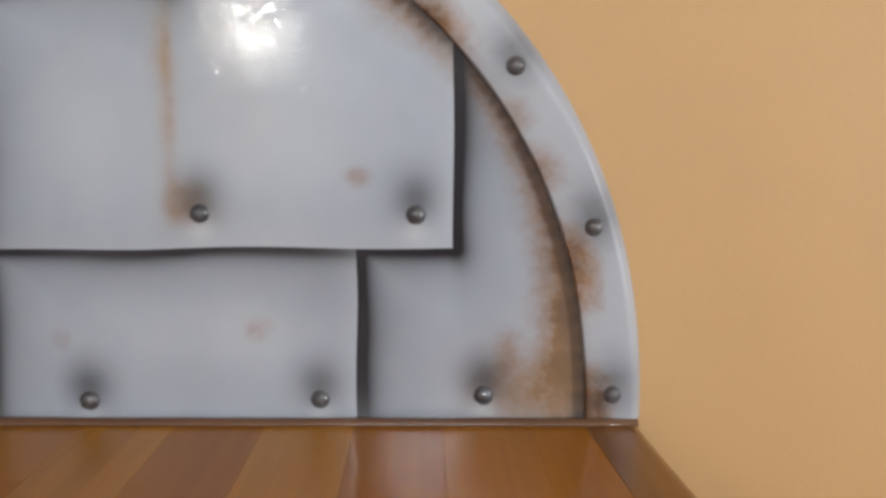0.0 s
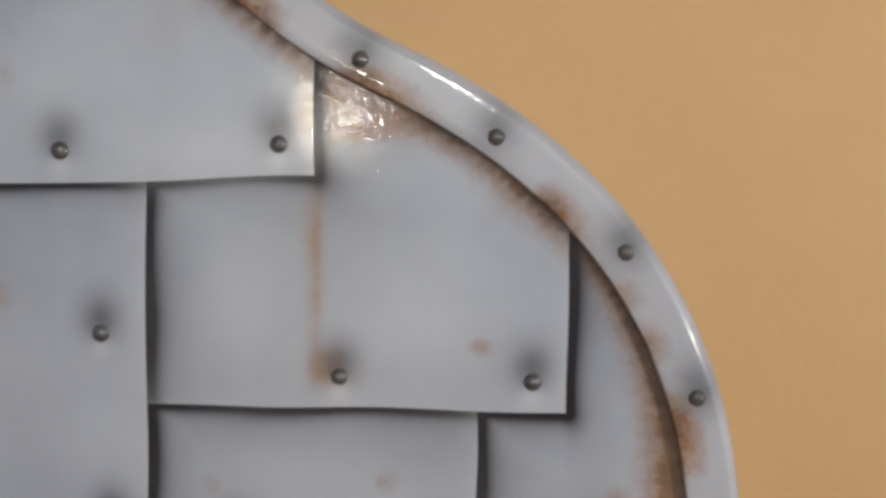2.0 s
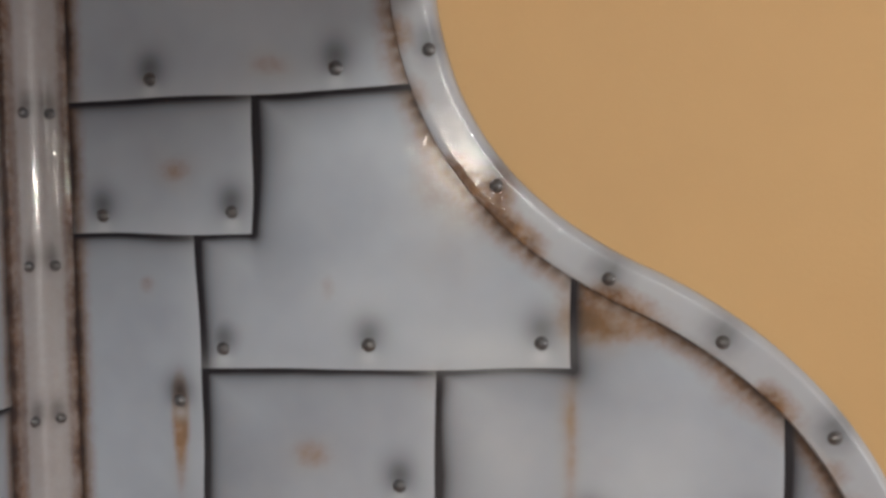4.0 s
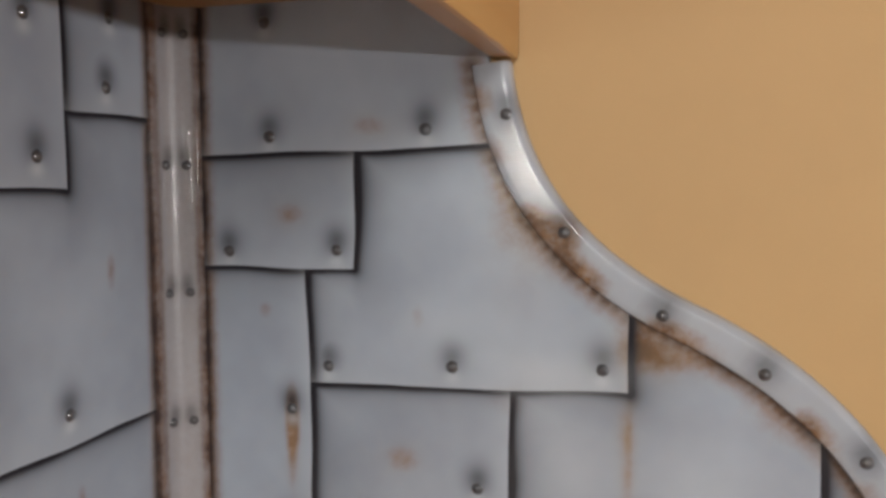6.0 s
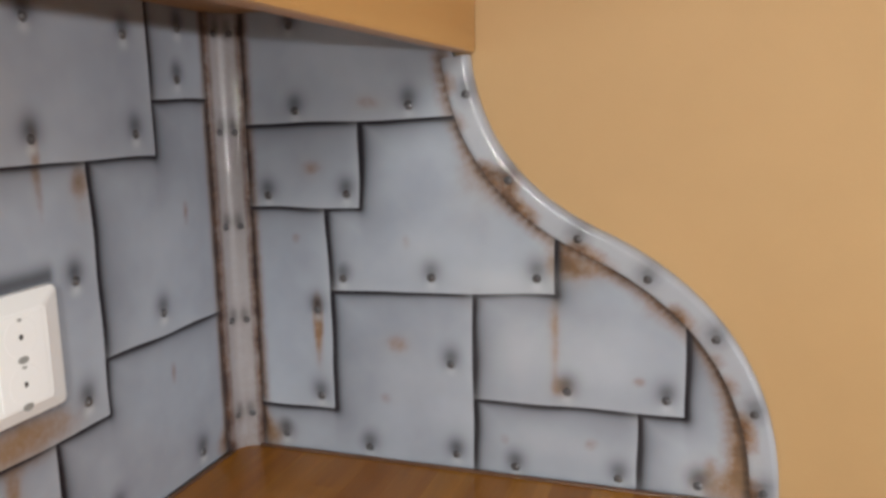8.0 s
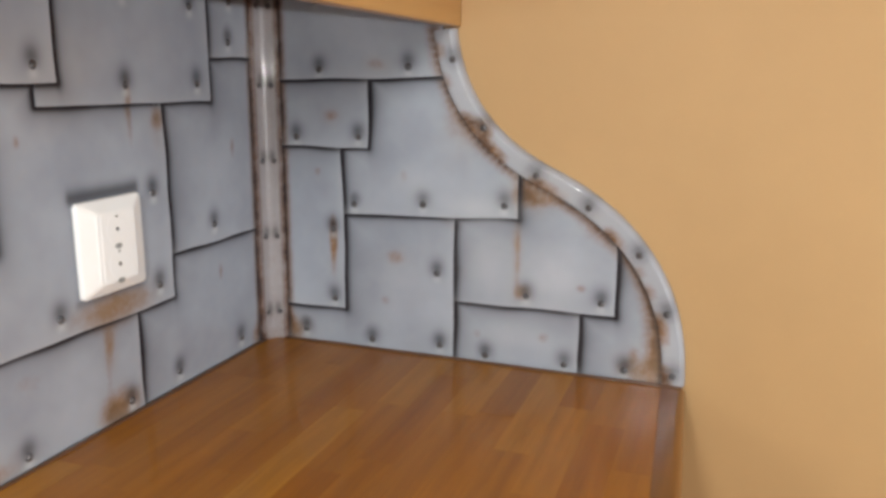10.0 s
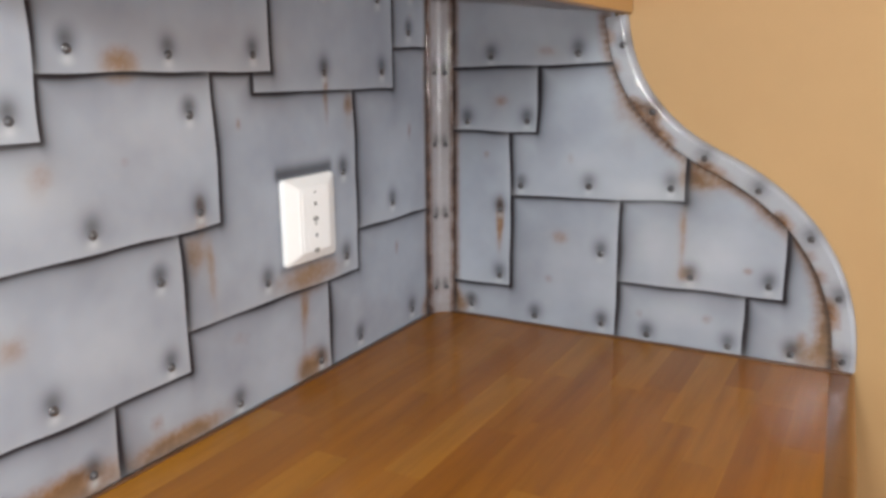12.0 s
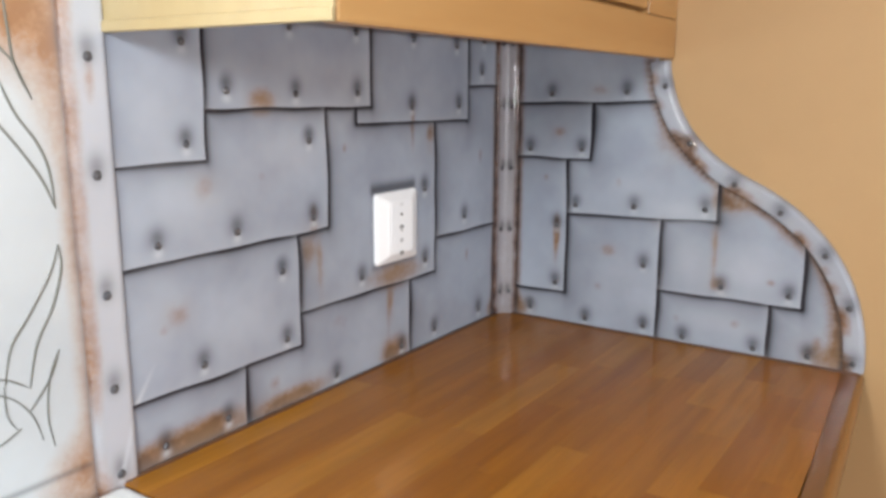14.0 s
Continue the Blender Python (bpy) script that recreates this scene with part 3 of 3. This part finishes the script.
# upright strip between the backsplash and the cooker panel
def strip_wear_and_shade(k, z, y):
    left = 1 - smooth(0.0, 0.45, k)
    worn = max(0.0, 0.6 + 0.9 * noise.noise((z * 14, 7.7, 0.0)))
    # painted shade above every rivet of the strip
    halo = max(math.exp(-((y + 0.8245) / 0.010) ** 2 - ((z - rz - 0.008) / 0.014) ** 2) for rz in STRIP_Z)
    drip = 0.55 * math.exp(-((y + 0.8245) / 0.006) ** 2 - ((z - 1.325) / 0.02) ** 2)
    return max(0.55 * halo, 0.6 * math.exp(-k / 0.10)), min(1.2, 1.25 * left * worn + drip + 0.25 * smooth(0.93, 0.9, z))


STRIP_Z = [1.470, 1.347, 1.232, 1.109, 1.008, 0.912]

def fold_highlight(y, z):
    """Bright stroke painted as the highlight of a fold near the foot of the strip."""
    off = y + 0.803 + 0.022 * (0.970 - z) / 0.065
    return 0.75 * math.exp(-(off / 0.0028) ** 2) if 0.903 < z < 0.970 else 0.0


strip_path = [(-0.011, -0.8495), (0.004, -0.8495), (0.0066, -0.848), (0.0075, -0.845)] + [(0.0080, -0.842 + 0.003 * i) for i in range(12)] + [(0.0075, -0.8055), (0.0062, -0.8035), (0.003, -0.803), (-0.011, -0.803)]
band("upright_trim", strip_path, 0.886, 1.75, STRIP, strip_wear_and_shade, [((0.0079, -0.8245, z), (1, 0, 0)) for z in STRIP_Z], "pale grey riveted upright strip with orange rust along one side", "trim", 1.05, fold_highlight)


# ---------------------------------------------------------------- wooden counter
COUNTER_Y = -0.822
EDGE_BAND_WIDE = 0.030


def front_edge(y):
    """The counter widens slightly away from the end wall."""
    return 0.621 + 0.058 * min(0.5, -y)


base = empty("base_cabinet", (0.3, -0.41, 0.0), "honey-coloured wooden base cabinet under the counter", "cabinet")
hold(box("plinth", (0.0, -0.81, 0.0), (0.52, 0.0, 0.1), BEAD), base)
hold(box("body", (0.0, -0.815, 0.1), (0.57, 0.008, 0.855), CABINET_LIT), base)
for y0 in (-0.812, -0.405):
    hold(box("door", (0.571, y0 + 0.004, 0.12), (0.59, y0 + 0.4, 0.845), CABINET, bevel=0.003), base)

counter = empty("countertop", (0.3, -0.41, 0.9), "honey-brown lacquered butcher-block countertop of glued staves", "countertop")


def core_outline():
    ys = [0.008 - 0.083 * i for i in range(11)]
    ys[-1] = COUNTER_Y
    return [(0.002, 0.008)] + [(front_edge(min(0, y)) - EDGE_BAND_WIDE + 0.004, y) for y in ys] + [(0.002, COUNTER_Y)]


bm = bmesh.new()
face = bm.faces.new([bm.verts.new((x, y, 0.897)) for x, y in core_outline()])
ext = bmesh.ops.extrude_face_region(bm, geom=[face])
bmesh.ops.translate(bm, verts=[v for v in ext["geom"] if isinstance(v, bmesh.types.BMVert)], vec=(0, 0, -0.040))
hold(part("core", bm, STAVE), counter)


def stave(x0, x1, y0, y1, edge):
    """One glued stave, its top edges eased; the last row runs up to the edge band."""
    c = r = 0.00016
    x1a, x1b = (front_edge(y0) - EDGE_BAND_WIDE - 0.0002, front_edge(min(0, y1)) - EDGE_BAND_WIDE - 0.0002) if edge else (x1, x1)
    low = 0.893
    v = [(x0, y0, low), (x1a, y0, low), (x1b, y1, low), (x0, y1, low),
         (x0, y0, 0.9 - c), (x1a, y0, 0.9 - r), (x1b, y1, 0.9 - r), (x0, y1, 0.9 - c),
         (x0 + c, y0 + c, 0.9), (x1a - r, y0 + c, 0.9), (x1b - r, y1 - c, 0.9), (x0 + c, y1 - c, 0.9)]
    f = [(3, 2, 1, 0)]
    for b in (0, 4):
        f += [(b + i, b + (i + 1) % 4, b + 4 + (i + 1) % 4, b + 4 + i) for i in range(4)]
    f.append((8, 9, 10, 11))
    return hold(mesh_object("stave", v, f, STAVE), counter)


EDGE_BAND = plain_wood("dark_brown_lacquered_edge_band", (0.155, 0.055, 0.008), (0.235, 0.088, 0.013), (60.0, 4.0, 60.0), 0.32)


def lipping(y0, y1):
    """A length of the darker front edge band, its top edge rounded over."""
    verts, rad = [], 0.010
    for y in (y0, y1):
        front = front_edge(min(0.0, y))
        prof = [(front - EDGE_BAND_WIDE, 0.868), (front, 0.868), (front, 0.9 - rad)]
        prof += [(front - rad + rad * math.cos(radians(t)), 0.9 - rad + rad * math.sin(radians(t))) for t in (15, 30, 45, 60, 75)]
        prof += [(front - rad, 0.9), (front - EDGE_BAND_WIDE, 0.9)]
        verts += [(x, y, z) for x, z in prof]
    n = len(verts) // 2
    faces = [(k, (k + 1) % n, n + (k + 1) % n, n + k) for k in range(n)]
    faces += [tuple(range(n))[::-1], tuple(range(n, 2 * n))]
    return hold(mesh_object("lipping", verts, faces, EDGE_BAND, None, "dark brown rounded front edge band"), counter)


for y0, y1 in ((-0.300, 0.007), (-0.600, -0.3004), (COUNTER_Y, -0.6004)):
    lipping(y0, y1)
rng = random.Random(11)
rows = 14
for k in range(rows):
    x0 = 0.003 + 0.0432 * k
    edge = k == rows - 1
    y = 0.007
    first = True
    while y > COUNTER_Y + 0.002:
        ln = rng.uniform(0.07, 0.30) if first else rng.uniform(0.17, 0.36)
        y2 = max(COUNTER_Y, y - ln)
        if y2 - COUNTER_Y < 0.05:
            y2 = COUNTER_Y
        stave(x0, x0 + 0.0432, y2, y, edge)
        y, first = y2, False


def bead(name, a, b, label, size=1.0):
    """Quarter-round brown bead sealing the foot of a panel."""
    a, b = Vector(a), Vector(b)
    along = (b - a).normalized()
    side = Vector((0, 0, 1)).cross(along)
    prof = [(0, 0), (0.0055, 0)] + [(0.0055 * math.cos(radians(t)), 0.0052 * math.sin(radians(t))) for t in (25, 50, 75)] + [(0, 0.0055)]
    n, verts = 24, []
    for i in range(n + 1):
        p = a.lerp(b, i / n)
        w = size + 0.12 * noise.noise((p.x * 30, p.y * 30, 0))
        verts += [tuple(p + side * s * w + Vector((0, 0, h * w))) for s, h in prof]
    m = len(prof)
    faces = [(i * m + k, i * m + (k + 1) % m, (i + 1) * m + (k + 1) % m, (i + 1) * m + k) for i in range(n) for k in range(m)]
    faces += [tuple(range(m))[::-1], tuple(n * m + k for k in range(m))]
    return tagged(mesh_object(name, verts, faces, BEAD, None, label, smooth=True), label, "trim")


bead("sealing_bead", (0.6175, -0.0068, 0.9002), (0.030, -0.0068, 0.9002), "dark brown sealing bead along the panel foot", 0.6)
bead("sealing_bead", (0.0066, -0.030, 0.9002), (0.0066, -0.820, 0.9002), "thin dark brown sealing bead along the panel foot", 0.45)

# ---------------------------------------------------------------- wall cabinet
FACE, LIP, END = 0.304, 1.3655, -0.803
wall_cab = empty("wall_cabinet", (0.15, -0.41, LIP), "honey-yellow lacquered wooden wall cabinet with framed doors", "cabinet")
hold(box("end_panel", (-0.010, END, LIP + 0.0005), (FACE - 0.0005, END + 0.003, 2.08), CABINET_LIT, bevel=0.0015), wall_cab)
hold(box("bottom_board", (-0.010, END + 0.0035, 1.418), (FACE - 0.0215, 0.0115, 1.434), CABINET), wall_cab)
hold(box("top_board", (-0.010, END + 0.0035, 2.06), (FACE - 0.0215, 0.0115, 2.078), CABINET), wall_cab)
hold(box("back_board", (-0.0115, END + 0.0035, 1.4345), (-0.004, 0.0115, 2.059), CABINET), wall_cab)
hold(box("bottom_rail", (FACE - 0.0205, END + 0.0032, LIP), (FACE, 0.0115, 1.426), CABINET, bevel=0.004), wall_cab)
hold(box("top_rail", (FACE - 0.0205, END + 0.0032, 2.02), (FACE, 0.0115, 2.08), CABINET, bevel=0.002), wall_cab)
hold(box("end_moulding", (-0.010, END - 0.004, LIP + 0.001), (FACE + 0.001, END - 0.0005, LIP + 0.012), CABINET_LIT, bevel=0.0015), wall_cab)
for y0, y1 in ((END + 0.0032, -0.70), (-0.115, 0.0115)):
    hold(box("stile", (FACE - 0.0205, y0, 1.4265), (FACE, y1, 2.0195), CABINET, bevel=0.002), wall_cab)
door = hold(box("door", (FACE - 0.016, -0.635, 1.492), (FACE - 0.006, -0.180, 1.955), CABINET), wall_cab)
wall_cab.rotation_euler.x = -0.0100
for nm, lo, hi in (("rail", (-0.694, 1.432), (-0.121, 1.4995)), ("rail", (-0.694, 1.9505), (-0.121, 2.014)),
                   ("door_stile", (-0.694, 1.500), (-0.630, 1.950)), ("door_stile", (-0.185, 1.500), (-0.121, 1.950))):
    p = box(nm, (FACE - 0.018, lo[0], lo[1]), (FACE, hi[0], hi[1]), CABINET, bevel=0.003)
    p.parent = door
    p.matrix_parent_inverse = Matrix.Identity(4)

# ---------------------------------------------------------------- double socket
SOCKET_Y, SOCKET_Z = -0.3335, 1.1105
socket = empty("wall_socket", (0.004, SOCKET_Y, SOCKET_Z), "white plastic double wall socket with sunken round faces", "socket")


def rounded(a, b, rad, d):
    """Points of a rounded rectangle at depth d in front of the wall."""
    pts = []
    for cy, cz, t0 in ((1, 1, 0), (-1, 1, 90), (-1, -1, 180), (1, -1, 270)):
        for t in (0, 22, 45, 68, 90):
            pts.append((d, SOCKET_Y + cy * (a - rad) + rad * math.cos(radians(t0 + t)), SOCKET_Z + cz * (b - rad) + rad * math.sin(radians(t0 + t))))
    return pts


def lofted(name, rings, material, parent, label=""):
    """Skin over a stack of rings, the last one capped."""
    n = len(rings[0])
    verts = [p for ring in rings for p in ring]
    faces = [(k * n + i, k * n + (i + 1) % n, (k + 1) * n + (i + 1) % n, (k + 1) * n + i) for k in range(len(rings) - 1) for i in range(n)]
    faces.append(tuple((len(rings) - 1) * n + i for i in range(n)))
    ob = mesh_object(name, verts, faces, material, None, label)
    return hold(ob, socket)


lofted("cover_plate", [rounded(a, b, rad, d) for a, b, rad, d in (
    (0.0505, 0.0540, 0.0060, 0.0025), (0.0505, 0.0540, 0.0060, 0.0060), (0.0495, 0.0530, 0.0058, 0.0078), (0.0480, 0.0515, 0.0056, 0.0086),
    (0.0310, 0.0420, 0.0050, 0.0142), (0.0298, 0.0408, 0.0048, 0.0150), (0.0290, 0.0400, 0.0046, 0.0152))], PLASTIC, socket)
lofted("insert", [rounded(a, b, 0.003, d) for a, b, d in ((0.0245, 0.0385, 0.0150), (0.0245, 0.0385, 0.0156), (0.0240, 0.0380, 0.0159))], PLASTIC, socket)


def disc(r, d0, d1, cz, seg=28, wide=1.0):
    bm = bmesh.new()
    bmesh.ops.create_cone(bm, cap_ends=True, segments=seg, radius1=r, radius2=r * 0.97, depth=d1 - d0, matrix=pose((d0 + d1) / 2, SOCKET_Y, SOCKET_Z + cz, 0, 90, 0))
    for v in bm.verts:
        v.co.y = SOCKET_Y + (v.co.y - SOCKET_Y) * wide
    return bm


for cz in (0.0195, -0.0205):
    face_part = hold(part("socket_face", disc(0.0170, 0.0157, 0.0161, cz), PLASTIC), socket)
    pieces = [part("hole", disc(0.0026, 0.0159, 0.0163, cz, 16, 0.8), HOLE)]
    pieces.append(part("earth_slot", disc(0.0032, 0.0159, 0.0163, cz - 0.0192, 16, 1.7), HOLE_PALE))
    pieces.append(part("earth_slot", disc(0.0015, 0.0159, 0.0163, cz + 0.0145, 12, 1.5), HOLE_PALE))
    for piece in pieces:
        piece.parent = face_part
        piece.matrix_parent_inverse = Matrix.Identity(4)

# ---------------------------------------------------------------- cooker and its pale panel
cooker = empty("cooker", (0.32, -1.14, 0.0), "white enamelled kitchen cooker beside the counter", "cooker")
hold(box("body", (0.012, -1.420, 0.02), (0.60, -0.828, 0.868), ENAMEL, bevel=0.006), cooker)
hold(box("hob", (0.012, -1.422, 0.869), (0.615, -0.8255, 0.902), ENAMEL, bevel=0.008), cooker)
# unseen dark inset, added to cut light bounced off the white hob
hold(box("hob_bounce_shield", (0.10, -1.39, 0.9025), (0.585, -0.865, 0.9045), IRON, bevel=0.0008), cooker)
for by in (-1.27, -0.98):
    for bx in (0.18, 0.44):
        bm = bmesh.new()
        bmesh.ops.create_cone(bm, cap_ends=True, segments=24, radius1=0.045, radius2=0.036, depth=0.012, matrix=pose(bx, by, 0.909))
        hold(part("burner", bm, IRON), cooker)


def cooker_wear(u, z):
    e = max(0.0, -0.850 - u)
    worn = 0.8 + 0.7 * noise.noise((u * 12, 8.0, z * 12))
    wide = 0.011 + 0.030 * smooth(1.22, 1.36, z) + 0.022 * smooth(1.0, 0.92, z)
    rust = worn * 1.0 * math.exp(-(e / wide) ** 1.4) + 0.5 * math.exp(-e / 0.02) * smooth(1.28, 1.4, z)
    seam = 0.5 * math.exp(-((z - 0.934) / 0.0035) ** 2)
    return max(0.55 * math.exp(-e / 0.003), seam), rust


cook_panel = empty("cooker_backsplash", (0.0, -1.2, 0.9), "pale airbrushed cooker backsplash with dark pinstripes and rust", "backsplash")
COOK = Plate(-1.560, -0.848, 0.872, 0.872, 1.750, 0)
COOK.d = 0.0012
plate = build_plate(COOK, [COOK], [(-0.87, 0.925, 0.03, 0.03, 0.5), (-0.90, 1.385, 0.05, 0.03, 0.9), (-0.93, 1.42, 0.06, 0.04, 0.8)], place_b, (1, 0, 0), None, cooker_wear)
plate.data.materials.clear()
plate.data.materials.append(PALE)
hold(plate, cook_panel)
hold(box("backing_board", (-0.0115, -1.56, 0.872), (-0.0006, -0.852, 1.75), CABINET_LIT), cook_panel)


def stripe(points, wide):
    """A brushed line through a few guide points, tapering at both ends."""
    pts = [points[0]] + list(points) + [points[-1]]
    line = []
    for i in range(1, len(pts) - 2):
        for k in range(8):
            t = k / 8
            line.append(tuple(0.5 * (2 * b + (c - a) * t + (2 * a - 5 * b + 4 * c - d) * t * t + (3 * b - a - 3 * c + d) * t ** 3)
                              for a, b, c, d in zip(pts[i - 1], pts[i], pts[i + 1], pts[i + 2])))
    line.append(points[-1])
    n, verts, faces = len(line), [], []
    for i, (u, z) in enumerate(line):
        a, b = line[max(0, i - 1)], line[min(n - 1, i + 1)]
        du, dz = b[0] - a[0], b[1] - a[1]
        q = math.hypot(du, dz) or 1.0
        w = wide * (0.35 + 0.65 * min(1.0, 4 * min(i, n - 1 - i) / n)) * 0.5
        for s in (-1, 1):
            verts.append((0.0024, u - s * w * dz / q, z + s * w * du / q))
        verts.append((0.0011, u - w * dz / q * 1.3, z + w * du / q * 1.3))
        verts.append((0.0011, u + w * dz / q * 1.3, z - w * du / q * 1.3))
    for i in range(n - 1):
        a, b = 4 * i, 4 * i + 4
        faces += [(a, a + 1, b + 1, b), (a + 1, a + 2, b + 2, b + 1), (a + 3, a, b, b + 3)]
    return hold(mesh_object("pinstripe", verts, faces, INK), cook_panel)


UPPER_LINES = (
    (0.0024, ((-0.905, 1.42), (-0.902, 1.369), (-0.899, 1.338), (-0.886, 1.307))),
    (0.0024, ((-0.930, 1.378), (-0.911, 1.353), (-0.899, 1.338), (-0.886, 1.307))),
    (0.0026, ((-0.925, 1.352), (-0.905, 1.299), (-0.886, 1.269), (-0.876, 1.242), (-0.873, 1.205))),
    (0.0026, ((-0.945, 1.312), (-0.918, 1.284), (-0.886, 1.237), (-0.873, 1.204))),
)
LOWER_LINES = (
    (0.0024, ((-0.871, 1.169), (-0.882, 1.141), (-0.908, 1.103), (-0.926, 1.079), (-0.935, 1.044))),
    (0.0024, ((-0.871, 1.169), (-0.870, 1.145), (-0.882, 1.109), (-0.901, 1.076), (-0.912, 1.035))),
    (0.0022, ((-0.960, 1.054), (-0.935, 1.050), (-0.912, 1.035))),
    (0.0022, ((-0.880, 1.065), (-0.892, 1.038), (-0.914, 1.012))),
    (0.0018, ((-0.880, 1.065), (-0.892, 1.038), (-0.897, 1.000), (-0.893, 0.968))),
    (0.0018, ((-0.960, 1.040), (-0.942, 1.037), (-0.925, 1.025), (-0.911, 1.004), (-0.904, 0.979))),
    (0.0016, ((-0.936, 1.044), (-0.936, 1.015), (-0.928, 0.998))),
    (0.0016, ((-0.960, 0.985), (-0.940, 0.990), (-0.924, 0.998))),
)
for lines, shift in ((UPPER_LINES, 0.006), (LOWER_LINES, 0.003)):
    for wide, pts in lines:
        stripe([(u + shift, z) for u, z in pts], 0.72 * wide)

# ---------------------------------------------------------------- bulb on the wall beyond the cooker
fitting = empty("wall_lamp", (0.0, -1.95, 1.195), "small white wall lamp beyond the cooker", "lamp")
hold(box("back_plate", (-0.012, -1.985, 1.185), (0.0, -1.915, 1.25), HOLDER, bevel=0.003), fitting)
bm = bmesh.new()
bmesh.ops.create_cone(bm, cap_ends=True, segments=20, radius1=0.014, radius2=0.017, depth=0.04, matrix=pose(0.040, -1.95, 1.235))
hold(part("holder", bm, HOLDER), fitting)
hold(box("arm", (0.0, -1.955, 1.213), (0.04, -1.945, 1.223), HOLDER), fitting)

# fitting added out of view to carry the light over the cooker
pendant = empty("added_pendant_lamp", (0.50, -1.50, 1.64), "added unseen pendant lamp holder on a thin cord", "lamp")
for nm, r0, r1, z0, z1 in (("cord", 0.003, 0.003, 1.735, 2.48), ("holder", 0.030, 0.018, 1.665, 1.735), ("ceiling_rose", 0.045, 0.050, 2.48, 2.499)):
    bm = bmesh.new()
    bmesh.ops.create_cone(bm, cap_ends=True, segments=20, radius1=r0, radius2=r1, depth=z1 - z0, matrix=pose(0.50, -1.50, (z0 + z1) / 2))
    hold(part(nm, bm, HOLDER), pendant)

# unseen stand, added to carry the low light
standing = empty("floor_lamp", (2.00, -1.00, 0.0), "slim white standing lamp with a bare bulb", "lamp")
for nm, r0, r1, z0, z1 in (("foot", 0.13, 0.12, 0.0, 0.025), ("pole", 0.010, 0.010, 0.025, 1.115), ("holder", 0.014, 0.018, 1.115, 1.165)):
    bm = bmesh.new()
    bmesh.ops.create_cone(bm, cap_ends=True, segments=20, radius1=r0, radius2=r1, depth=z1 - z0, matrix=pose(2.00, -1.00, (z0 + z1) / 2))
    hold(part(nm, bm, HOLDER), standing)
